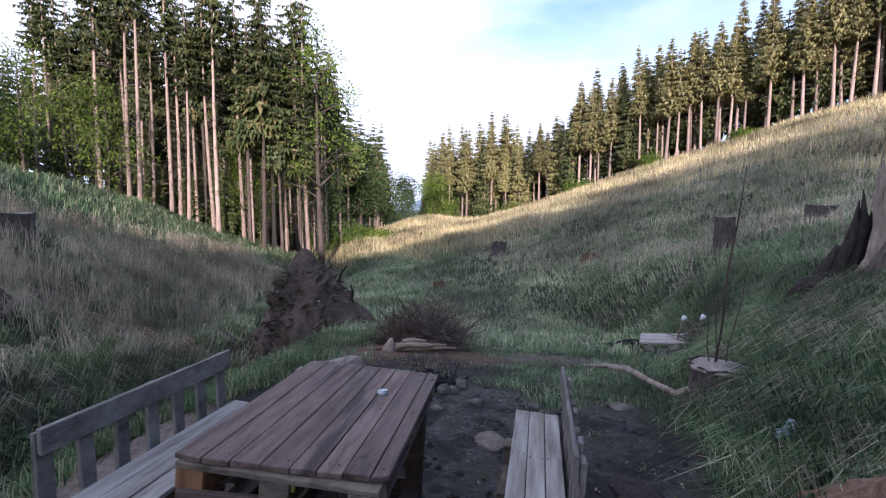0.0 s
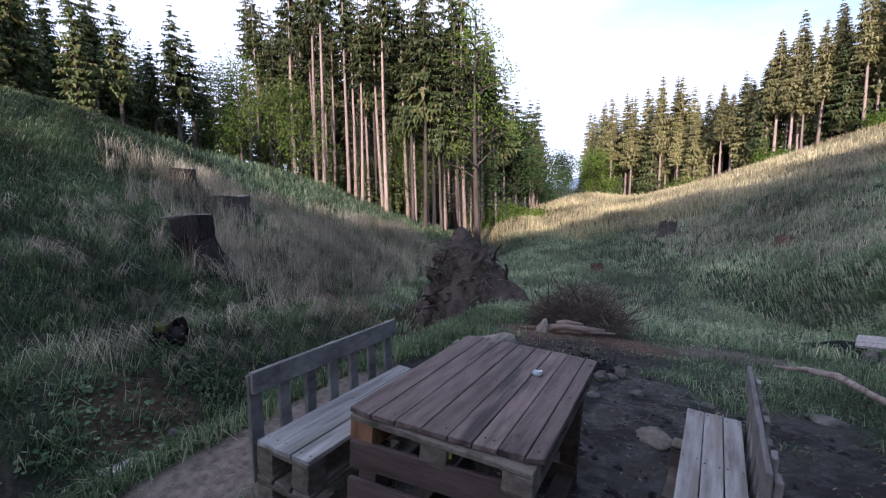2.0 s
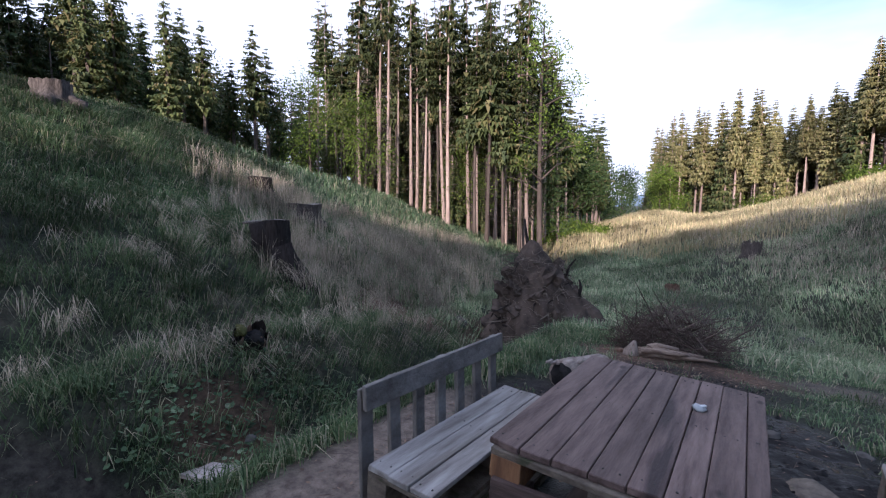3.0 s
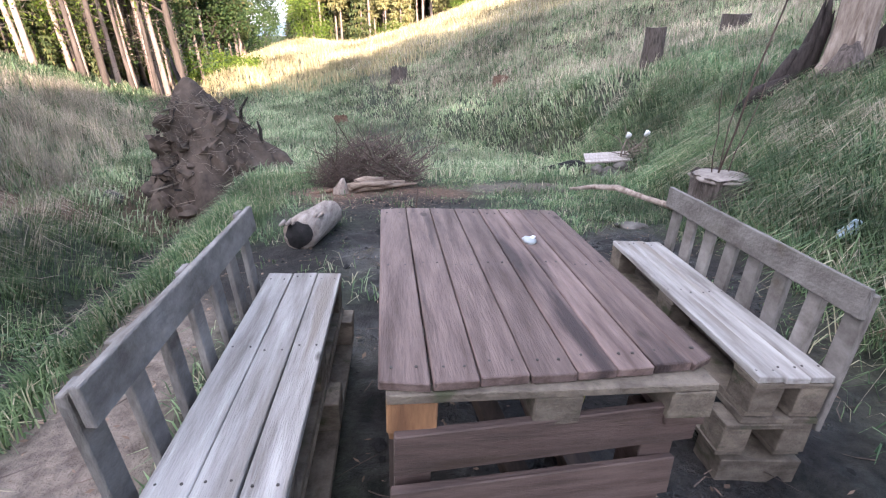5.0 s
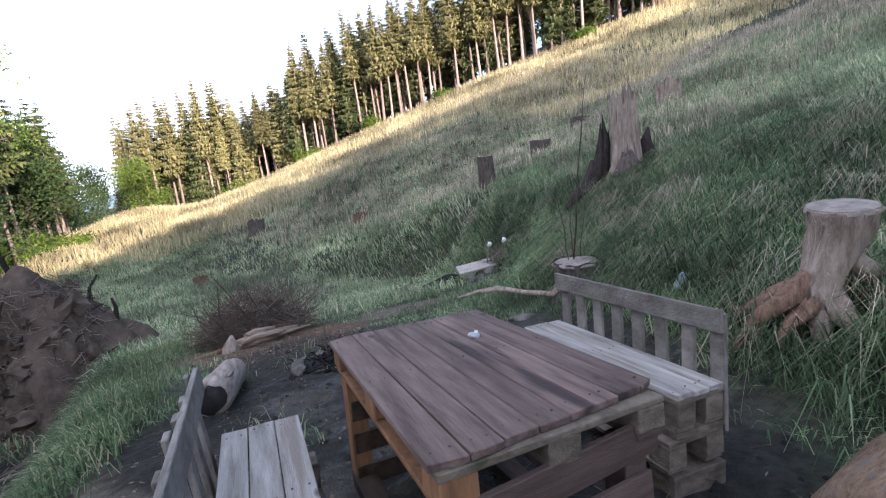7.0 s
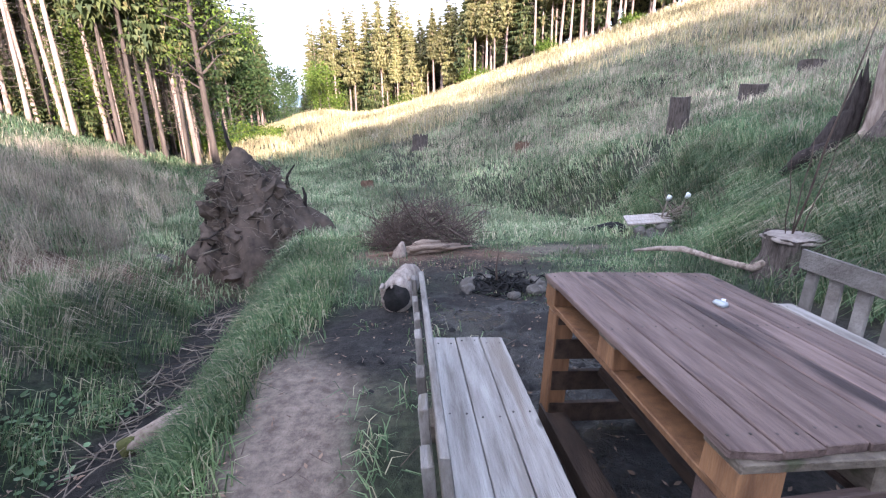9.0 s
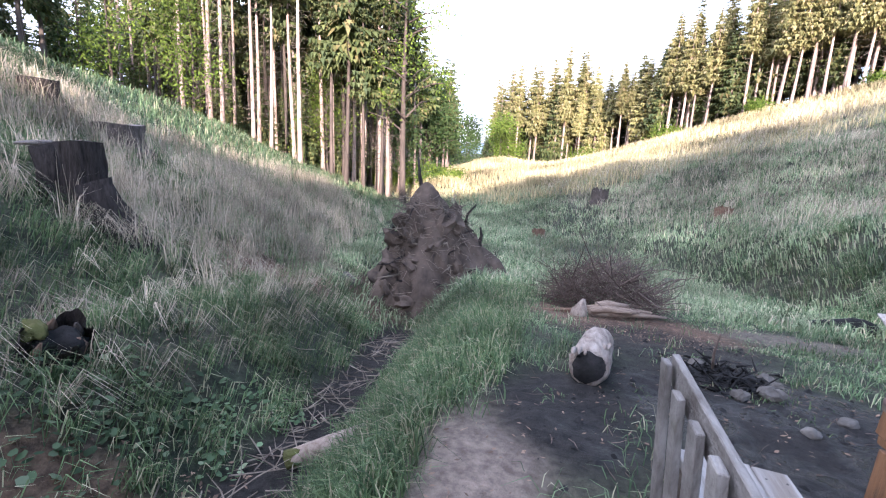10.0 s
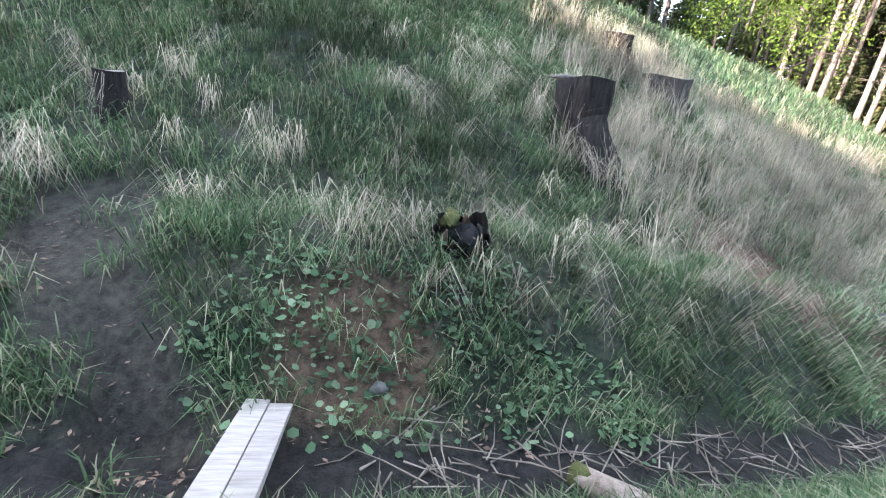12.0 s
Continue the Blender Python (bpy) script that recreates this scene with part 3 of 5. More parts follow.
pallet_bench(on_slope(1.335, 0.295, -0.045, -3.8), "grey weathered pallet bench with slatted back, on wet mud", 1, 0.27, 8, 1.2, 0.0)


def flat_can():
    bm = tube([(0, 0, 0), (0, 0, 0.008), (0.002, 0, 0.018)], [0.024, 0.026, 0.02], 12, 0.2, 4)
    t = whole("crushed_can", bm, M_CAN, LEAN @ pose(0.565, 0.815, 0.751, 0, 0, 20), "small crushed silver can on the tabletop", "can")
    part("tab", board(0.03, 0.014, 0.003, (0.012, 0.0, 0.020), (0, 8, 30)), M_WHITE, t)


flat_can()

# ---------- stumps, logs, roots ----------


def ridge(a, q, seed):
    """How far bark stands out at an angle and a height."""
    return 0.055 * math.sin(9 * a + 2.2 * math.sin(3 * a + seed) + q) + 0.04 * noise.noise(Vector((math.cos(a) * 6, math.sin(a) * 6, seed + q * 1.5)))


def stump_bm(radius, tall, flare, seed, roots=5, rough=0.10, splinter=0.0, sides=44, below=0.25):
    bm = bmesh.new()
    r = random.Random(seed)
    ph = r.uniform(0, 6)
    levels = [-below, 0.0, 0.10, 0.25, 0.5, 0.75, 0.93, 1.0]
    rings = []
    for li, q in enumerate(levels):
        z = q * tall if q >= 0 else q
        ring = []
        for j in range(sides):
            a = 2 * math.pi * j / sides
            lobe = 0.5 + 0.5 * math.cos(roots * a + ph)
            k = 1 + flare * (0.35 + 0.65 * lobe) * max(0, 1 - max(q, 0) * 2.6) ** 2
            k *= 1 + rough * noise.noise(Vector((math.cos(a) * 2.2, math.sin(a) * 2.2, q * 2 + seed)))
            k *= 1 + ridge(a, q, seed)
            zz = z + (0.05 * radius * math.sin(a * 2 + seed) if q > 0.9 else 0)
            if q > 0.5 and splinter:
                zz = z * (1 + splinter * (noise.noise(Vector((math.cos(a) * 2.5, math.sin(a) * 2.5, seed * 1.7))) + 0.25 * ((j * 7) % 3 - 1)) * (q - 0.5) * 2)
            ring.append(bm.verts.new((math.cos(a) * radius * k, math.sin(a) * radius * k, zz)))
        rings.append(ring)
    for a, b in zip(rings, rings[1:]):
        for j in range(sides):
            bm.faces.new((a[j], a[(j + 1) % sides], b[(j + 1) % sides], b[j]))
    for f in bm.faces:
        f.smooth = True
    return bm, rings[-1]


def stump(x, y, radius, tall, seed, label, mat, flare=0.45, lean=(0, 0), splinter=0.0, dz=0.0, roots=5, rough=0.12):
    t = thing("tree_stump", pose(x, y, hz(x, y) + dz, lean[0], lean[1], seed * 40), label, "stump", "old tree stumps")
    bm, top = stump_bm(radius, tall, flare, seed, roots, rough, splinter)
    part("trunk", bm, mat, t)
    cap = bmesh.new()
    sides = 44
    centre = cap.verts.new((0, 0, tall - (0.06 if splinter else 0.008)))
    outer = []
    for j in range(sides):
        a = 2 * math.pi * j / sides
        k = 1 + rough * noise.noise(Vector((math.cos(a) * 2.2, math.sin(a) * 2.2, 2.0 + seed)))
        k *= 1 + ridge(a, 1.0, seed)
        outer.append(cap.verts.new((math.cos(a) * radius * k * 0.985, math.sin(a) * radius * k * 0.985, tall - (0.10 if splinter else 0.003) + 0.05 * radius * math.sin(a * 2 + seed))))
    for j in range(sides):
        cap.faces.new((centre, outer[j], outer[(j + 1) % sides]))
    part("cut_top", cap, M_CUT, t, "pale grey cut face")
    return t


def bank_stump():
    """The cut stump on the bank: a round trunk, a broken dark side and a root running down the slope."""
    x, y = -6.3, 3.97
    t = thing("bank_stump", pose(x, y, hz(x, y) - 0.1), "dark cut tree stump with a pale top on the grassy bank", "stump", "old tree stumps")
    bm, _ = stump_bm(0.215, 1.02, 0.25, 3, 3, 0.22, 0.0, 44, 0.5)
    part("trunk", bm, M_BARK, t)
    cap = bmesh.new()
    outer = []
    for j in range(44):
        a = 2 * math.pi * j / 44
        k = (1 + 0.22 * noise.noise(Vector((math.cos(a) * 2.2, math.sin(a) * 2.2, 5.0)))) * (1 + ridge(a, 1.0, 3))
        outer.append(cap.verts.new((math.cos(a) * 0.209 * k, math.sin(a) * 0.209 * k, 1.016 + 0.013 * math.sin(a * 2 + 3))))
    hub = cap.verts.new((0, 0, 1.0))
    for j in range(44):
        cap.faces.new((hub, outer[j], outer[(j + 1) % 44]))
    part("cut_top", cap, M_CUT, t, "pale grey cut face")
    for k in range(3):
        q = 0.18 + 0.07 * k
        px, py = -0.57 * q, -0.82 * q
        part("broken_side", tube([(px * 0.7, py * 0.7, 0.1), (px, py, 0.42), (px * 1.05, py * 1.05, 0.72), (px * 1.1, py * 1.1, 1.0 - 0.02 * k)], [0.08, 0.11, 0.10, 0.09], 9, 0.3, 70 + k), M_BARK, t, "dark broken wood")
    part("lip", tube([(-0.14, -0.2, 0.985), (-0.24, -0.34, 0.99), (-0.33, -0.46, 0.975)], [0.035, 0.03, 0.015], 6, 0.3, 75), M_CUT, t, "pale splintered lip")
    part("root", tube([(0.12, -0.02, 0.55), (0.24, 0.02, 0.2), (0.44, 0.04, -0.12), (0.66, 0.06, -0.45), (0.82, 0.08, -0.75)], [0.22, 0.20, 0.16, 0.12, 0.07], 12, 0.3, 76), M_BARK, t)
    part("root", tube([(0.12, 0.14, 0.4), (0.34, 0.26, 0.0), (0.54, 0.36, -0.3), (0.70, 0.42, -0.6)], [0.14, 0.12, 0.09, 0.05], 9, 0.3, 77), M_BARK, t)


bank_stump()
stump(-9.0, 6.85, 0.42, 0.50, 4, "wide dark stump among dry grass", M_OLDBARK, 0.35)
stump(-9.9, 6.2, 0.28, 0.42, 5, "low dark stump at the bank's crest", M_BARK, 0.35)
stump(-12.2, 2.7, 0.36, 0.42, 6, "pale old stump on the crest of the bank", M_OLDBARK, 0.7, splinter=0.12, rough=0.25)
stump(-5.75, -0.92, 0.12, 0.34, 7, "small dark stump in the grass", M_BARK, 0.3)
stump(-9.9, -1.3, 0.22, 0.55, 8, "small rotten stump high on the bank", M_ROT, 0.4, splinter=0.3)
stump(6.1, 10.0, 0.21, 0.85, 9, "dark upright stump on the grassy slope", M_OLDBARK, 0.25)
stump(0.75, 21.8, 0.34, 0.6, 10, "weathered stump beyond the path", M_OLDBARK, 0.5, splinter=0.25)
stump(8.6, 10.9, 0.30, 0.5, 11, "low grey stump high on the slope", M_OLDBARK, 0.3)
stump(10.9, 8.2, 0.32, 0.6, 12, "grey stump high on the slope", M_DEADWOOD, 0.3, splinter=0.2)
stump(4.2, 16.5, 0.26, 0.3, 13, "rotten low stump in the meadow", M_ROT, 0.4, splinter=0.3)
stump(-1.6, 17.5, 0.24, 0.3, 14, "low rotten stump by the path", M_ROT, 0.4, splinter=0.3)
stump(12.5, 13.5, 0.35, 0.4, 15, "low stump in the pale grass", M_OLDBARK, 0.3)


def splintered_stump():
    """The tall broken stump on the slope: an upright shard, a second leaning dark shard and rotten wood between."""
    x, y = 6.05, 5.15
    t = thing("broken_stump", pose(x, y, hz(x, y) - 0.1, 0, 0, 0), "tall splintered tree stump of grey and rotten wood", "stump", "old tree stumps")
    bm, _ = stump_bm(0.29, 1.55, 1.1, 21, 4, 0.2, 0.14)
    for vtx in bm.verts:
        vtx.co.x *= 0.95 - 0.12 * max(0, vtx.co.z)
        vtx.co.y *= 0.72
    part("upright_shard", bm, M_DEADWOOD, t)
    r = random.Random(66)
    for k in range(9):
        q = k / 8
        top = 1.32 - 0.75 * abs(q - 0.72) ** 0.8 * 1.6 - 0.15 * r.random()
        bx, by = -0.74 + 0.36 * q, 0.34 - 0.12 * q + r.uniform(-0.05, 0.05)
        tx = bx + 0.30 - 0.14 * q + r.uniform(-0.03, 0.03)
        sliver = (tube([(bx, by, -0.3), (bx + 0.1, by, 0.12), (tx, by - 0.04, 0.35 + 0.3 * top), (tx + 0.02, by - 0.05, 0.75 * top + 0.1), (tx + r.uniform(-0.03, 0.05), by - 0.05, top + 0.12)],
                            [0.10, 0.085, 0.06, 0.036, 0.006], 8, 0.35, 60 + k))
        part("leaning_shard", sliver, M_BARK, t, "dark rotten leaning shard")
    part("rotten_core", rock_bm(0.50, 0.36, 0.46, 8, 0.4, 3), M_OLDBARK, t)
    part("side_shard", tube([(0.42, -0.1, -0.1), (0.44, -0.1, 0.4), (0.40, -0.08, 0.72), (0.45, -0.1, 0.95)], [0.16, 0.14, 0.10, 0.02], 8, 0.3, 9), M_BARK, t)
    part("root", tube([(-0.5, 0.2, 0.1), (-0.8, 0.35, -0.05), (-1.0, 0.45, -0.3)], [0.14, 0.10, 0.05], 8, 0.2, 10), M_BARK, t)
    part("root", tube([(0.1, -0.2, 0.2), (0.25, -0.55, 0.0), (0.3, -0.8, -0.3)], [0.16, 0.11, 0.05], 8, 0.2, 11), M_DEADWOOD, t)


splintered_stump()


def pale_stump():
    """The bleached stump on stilt roots above the bench."""
    x, y = 2.98, 0.70
    z = hz(x, y) - 0.02
    t = thing("rooted_stump", pose(x, y, z), "bleached stump standing on bare exposed roots", "stump", "old tree stumps")
    bm = tube([(-0.02, 0.0, 0.16), (0.0, 0.0, 0.26), (0.04, -0.01, 0.38), (0.09, -0.03, 0.52), (0.12, -0.04, 0.64), (0.13, -0.05, 0.74), (0.13, -0.05, 0.76)],
              [0.105, 0.10, 0.11, 0.135, 0.165, 0.185, 0.188], 24, 0.16, 31)
    part("trunk", bm, M_DEADWOOD, t)
    cap = bmesh.new()
    bmesh.ops.create_cone(cap, cap_ends=True, segments=22, radius1=0.19, radius2=0.178, depth=0.03, matrix=pose(0.13, -0.05, 0.765, 3, -4, 0))
    part("cut_top", cap, M_CUT, t, "grey cut face")
    for k, pts in enumerate((((0.0, 0.0, 0.30), (-0.05, -0.03, 0.14), (-0.08, -0.06, -0.02), (-0.10, -0.10, -0.3)),
                             ((-0.02, 0.03, 0.32), (-0.16, 0.12, 0.20), (-0.30, 0.20, 0.10), (-0.46, 0.26, -0.12)),
                             ((0.0, 0.0, 0.26), (-0.12, 0.0, 0.15), (-0.22, 0.06, 0.06), (-0.36, 0.06, -0.15)),
                             ((0.0, -0.03, 0.28), (-0.01, -0.14, 0.12), (0.02, -0.24, 0.0), (0.02, -0.32, -0.25)),
                             ((0.0, 0.06, 0.30), (-0.10, 0.22, 0.18), (-0.22, 0.36, 0.06), (-0.28, 0.5, -0.15)),
                             ((0.14, -0.06, 0.46), (0.26, -0.14, 0.34), (0.38, -0.20, 0.22), (0.55, -0.28, 0.05)),
                             ((0.16, 0.02, 0.46), (0.32, 0.06, 0.34), (0.46, 0.08, 0.26), (0.66, 0.1, 0.1)))):
        part("root", tube(pts, [0.085, 0.062, 0.045, 0.02], 9, 0.3, 40 + k), M_ROT if k in (1, 2, 4) else M_DEADWOOD, t)


pale_stump()


def stake_stump():
    """The low stump with a hollow top, thin rods stuck in it and a long bleached root."""
    x, y = 3.30, 3.35
    t = thing("rod_stump", pose(x, y, hz(x, y) - 0.05), "low pale stump with thin rods stuck in its top", "stump", "old tree stumps")
    bm, _ = stump_bm(0.26, 0.38, 0.35, 33, 5, 0.2, 0.05)
    part("trunk", bm, M_OLDBARK, t)
    part("rotten_top", rock_bm(0.25, 0.25, 0.05, 3, 0.2, 3), M_CUT, t).location = (0, 0, 0.355)
    root = [(-0.18, 0.05, 0.10), (-0.38, 0.02, 0.05), (-0.52, 0.36, 0.04), (-0.68, 0.70, 0.05), (-0.90, 0.84, 0.03), (-1.15, 0.92, 0.0)]
    part("long_root", tube(root, [0.07, 0.04, 0.03, 0.035, 0.03, 0.015], 8, 0.25, 12), M_DEADWOOD, t, "bleached root lying along the ground")
    for k, (bx, by, tx, ty, h, r0) in enumerate(((-0.05, 0.0, -0.02, -0.35, 1.95, 0.011), (-0.02, 0.03, -0.10, -0.1, 1.05, 0.007), (0.03, -0.02, 0.16, -0.1, 1.0, 0.007), (-0.08, 0.02, -0.16, 0.05, 0.9, 0.006))):
        pts = [(bx + (tx - bx) * q + 0.015 * math.sin(q * 9 + k), by + (ty - by) * q, 0.32 + h * q) for q in (0, 0.25, 0.5, 0.75, 1)]
        part("rod", tube(pts, [r0, r0 * 0.9, r0 * 0.8, r0 * 0.7, r0 * 0.4], 6, 0.1, k), M_TWIG, t)


stake_stump()


def hollow_stump():
    x, y = -4.45, 2.08
    t = thing("hollow_stump", pose(x, y, hz(x, y) - 0.22, 0, 38, -20), "rotten hollow stump overhung with grass on the bank", "stump", "old tree stumps")
    bm, _ = stump_bm(0.20, 0.46, 0.5, 51, 4, 0.4, 0.10)
    for vtx in bm.verts:
        vtx.co.x *= 0.8
        vtx.co.z += 0.14 * max(0.0, vtx.co.z) * math.sin(3 * math.atan2(vtx.co.y, vtx.co.x) + 1.0)
    part("trunk", bm, M_BARK, t)
    # Core lump coloured near black to paint the darkness inside the hollow.
    part("rotten_core", rock_bm(0.14, 0.15, 0.10, 5, 0.5, 3), M_CHAR, t).location = (0, 0, 0.32)
    for k in range(5):
        a = 0.9 + 1.1 * k
        part("rotten_shard", tube([(0.12 * math.cos(a), 0.15 * math.sin(a), 0.2), (0.13 * math.cos(a), 0.16 * math.sin(a), 0.38), (0.10 * math.cos(a), 0.13 * math.sin(a), 0.46 + 0.03 * (k % 3))],
                                  [0.05, 0.035, 0.008], 7, 0.4, 80 + k), M_OLDBARK if k % 2 else M_ROT, t)
    part("moss", rock_bm(0.10, 0.07, 0.04, 6, 0.3, 3), M_MOSS, t).location = (-0.08, -0.10, 0.46)


hollow_stump()


def fallen_log():
    a, b = Vector((-0.64, 2.76, -0.06)), Vector((-0.50, 3.65, -0.12))
    a.z, b.z = hz(a.x, a.y) + 0.125, hz(b.x, b.y) + 0.12
    t = thing("log", pose(0, 0, 0), "short bleached log with a dark end", "log")
    pts = [a.lerp(b, q) for q in (0, 0.1, 0.3, 0.55, 0.8, 0.95, 1)]
    part("wood", tube(pts, [0.125, 0.14, 0.138, 0.135, 0.13, 0.125, 0.11], 24, 0.05, 3), M_LOG, t)
    d = (a - b).normalized()
    part("burnt_end", tube([a - d * 0.03, a + d * 0.012], [0.112, 0.105], 16, 0.12, 4), M_CHAR, t, "black end")
    for k in range(7):
        p = a.lerp(b, 0.02 + 0.05 * k)
        q = p + Vector((-0.10 + 0.035 * k, 0, 0.11))
        part("splinter", tube([q, q + Vector((-0.02, -0.10 - 0.02 * (k % 3), 0.01))], [0.022, 0.008], 6, 0.3, k), M_ROT if k == 3 else M_LOG, t)


fallen_log()


def fire_ring():
    cx, cy = 0.40, 3.42
    for k in range(11):
        a = 2 * math.pi * k / 11 + 0.2 * math.sin(k * 5)
        if k in (2, 7):
            continue
        s = 0.05 + 0.03 * ((k * 37) % 5) / 5 + (0.03 if k == 5 else 0)
        x, y = cx + 0.36 * math.cos(a), cy + 0.33 * math.sin(a)
        whole("fire_stone", rock_bm(s * 1.25, s, s * 0.8, k, 0.2), M_STONE, pose(x, y, hz(x, y) + s * 0.4, 0, 0, k * 53), "pale grey field stone round a dead campfire", "stone", "stones round the campfire")
    spread = lambda r, n: np.stack([cx + r.normal(0, 0.13, n), cy + r.normal(0, 0.12, n), hz(cx, cy) + r.uniform(0.0, 0.07, n)], -1)
    whole("charcoal", twigs(260, spread, 0.16, 0.014, 3, 0.1), M_CHAR, Matrix(), "heap of black charred wood in the fire ring", "charcoal", kind="stuff")
    ash = rock_bm(0.34, 0.32, 0.05, 4, 0.15, 3)
    whole("ash_bed", ash, M_CHAR, pose(cx, cy, hz(cx, cy)), "black ash bed of a dead campfire", "ash")
    stick = tube([(cx - 0.06, cy + 0.05, hz(cx, cy)), (cx - 0.07, cy + 0.06, hz(cx, cy) + 0.2), (cx - 0.05, cy + 0.05, hz(cx, cy) + 0.36)], [0.012, 0.01, 0.005], 6, 0.1, 2)
    whole("upright_stick", stick, M_TWIG, Matrix(), "thin stick stuck upright in the ashes", "stick")


fire_ring()


def brush_pile():
    cx, cy = -0.20, 6.15
    z = hz(cx, cy)
    t = thing("brush_pile", pose(cx, cy, z), "heap of brown dry branches and twigs", "brush pile")

    def spread(r, n):
        a, q = r.uniform(0, 6.283, n), np.sqrt(r.uniform(0, 1, n))
        return np.stack([np.cos(a) * q * 0.8, np.sin(a) * q * 0.6 + 0.25, r.uniform(0, 0.72, n) * (1 - q * q * 0.8)], -1)

    tagged(part("brushwood", twigs(1700, spread, 0.55, 0.0045, 8, 0.35), M_TWIG, t), kind="stuff")
    tagged(part("branchwood", twigs(120, spread, 0.95, 0.011, 9, 0.3), M_TWIG, t), kind="stuff")
    part("bare_branch", tube([(0.2, 0.1, 0.1), (0.05, 0.12, 0.45), (-0.02, 0.15, 0.72)], [0.025, 0.02, 0.01], 7, 0.1, 1), M_GREYTWIG, t)
    for k in range(4):
        o = (0.0, 0.055, -0.05, 0.02)[k]
        e = (0.66, 0.50, 0.34, 0.16)[k]
        part("split_log", tube([(-0.36 + 0.06 * k, -0.66 + o, 0.17 + 0.03 * k), (-0.05, -0.62 + o, 0.20 + 0.03 * k), (0.2, -0.58 + o, 0.19 + 0.03 * k), (e, -0.54 + o, 0.20 + 0.02 * k)],
                               [0.05, 0.06, 0.045, 0.012], 7, 0.35, 5 + k), M_SPLIT, t, "pale splintered log")
    part("broken_end", tube([(-0.42, -0.75, 0.05), (-0.36, -0.72, 0.20), (-0.33, -0.68, 0.36)], [0.10, 0.09, 0.02], 8, 0.4, 6), M_DEADWOOD, t, "splintered upright end of pale wood")
    part("broken_branch", tube([(-0.9, -0.62, 0.12), (-0.5, -0.58, 0.16), (-0.2, -0.55, 0.18)], [0.03, 0.035, 0.02], 7, 0.2, 7), M_ROT, t)


brush_pile()


def root_mound():
    """Upturned root plate: a heap of earth with broken roots."""
    cx, cy = -3.4, 9.1
    z = hz(cx, cy) - 0.10
    t = thing("root_mound", pose(cx, cy, z, 0, 0, 0) @ Matrix.Diagonal((1.12, 1.1, 1.40, 1)), "upturned root plate of brown earth and broken roots", "root plate")
    bm = bmesh.new()
    bmesh.ops.create_icosphere(bm, subdivisions=5, radius=1)
    for vtx in bm.verts:
        d = vtx.co.copy()
        k = 1 + 0.30 * noise.noise(d * 1.6 + Vector((4, 0, 0))) + 0.22 * noise.noise(d * 4.5) + 0.14 * noise.noise(d * 10) + 0.07 * noise.noise(d * 22)
        h = max(d.z, -0.2)
        nar = 1 - 0.62 * max(h, 0) ** 0.8
        vtx.co = Vector((d.x * 1.35 * nar * k - 0.30 * max(h, 0) + (0.5 * max(d.x, 0) * (1 - max(h, 0))), d.y * 1.0 * nar * k + 0.25 * max(h, 0), h * 1.85 * (0.9 + 0.1 * k)))
    for f in bm.faces:
        f.smooth = True
    part("earth", bm, M_EARTH, t)
    r = random.Random(12)
    for k in range(46):
        a, q = r.uniform(-2.9, 0.5), r.uniform(0.02, 0.9)
        nar = 1 - 0.62 * q ** 0.8
        s = r.uniform(0.07, 0.2)
        clod = rock_bm(s * r.uniform(0.8, 1.4), s, s * r.uniform(0.5, 0.9), 200 + k, 0.45, 2)
        clod.transform(pose(math.cos(a) * 1.3 * nar - 0.3 * q + 0.25 * max(math.cos(a), 0) * (1 - q), math.sin(a) * 0.98 * nar + 0.25 * q, q * 1.62, r.uniform(-40, 40), r.uniform(-40, 40), 50 * k))
        part("clod", clod, M_EARTH, t)
    for k in range(34):
        a, q = r.uniform(-2.8, 0.4), r.uniform(0.15, 0.95)
        nar = 1 - 0.62 * q ** 0.8
        p = Vector((math.cos(a) * 1.3 * nar - 0.3 * q, math.sin(a) * 0.95 * nar + 0.25 * q, q * 1.85 * math.sqrt(max(0.05, 1 - (1 - q) ** 3 * 0.2)) * 0.9))
        d = Vector((math.cos(a) + r.uniform(-0.7, 0.7), math.sin(a) + r.uniform(-0.6, 0.3), r.uniform(-0.9, 0.9))).normalized()
        ln = r.uniform(0.15, 0.42)
        bend = Vector((r.uniform(-0.1, 0.1), r.uniform(-0.1, 0.1), r.uniform(-0.15, 0.1)))
        part("root", tube([p - d * 0.15, p + d * ln * 0.5 + bend, p + d * ln], [r.uniform(0.015, 0.028), 0.012, 0.004], 6, 0.2, k), M_BARK if k % 3 else M_GREYTWIG, t)
    for pts, rad in ((((-0.35, 0.3, 1.6), (-0.45, 0.3, 1.95), (-0.5, 0.32, 2.25)), 0.05), (((0.45, 0.2, 1.15), (0.55, 0.2, 1.45), (0.7, 0.2, 1.6)), 0.035),
                     (((0.8, 0.1, 0.95), (0.85, 0.1, 1.15), (0.82, 0.1, 1.28)), 0.045), (((-0.85, 0.0, 1.2), (-0.95, -0.05, 0.8), (-1.1, -0.1, 0.45)), 0.035)):
        part("root_stub", tube(pts, [rad, rad * 0.7, rad * 0.35], 7, 0.2, 4), M_BARK, t)

    def spread(rr, n):
        a, q = rr.uniform(-3.0, 0.3, n), rr.uniform(0.0, 1.0, n)
        nar = 1 - 0.62 * q ** 0.8
        return np.stack([np.cos(a) * 1.4 * nar - 0.3 * q + 0.3 * (1 - q), np.sin(a) * 1.02 * nar + 0.25 * q, q * 1.7], -1)

    tagged(part("root_fringe", twigs(650, spread, 0.36, 0.0055, 21, -0.1), M_GREYTWIG, t), kind="stuff")


root_mound()


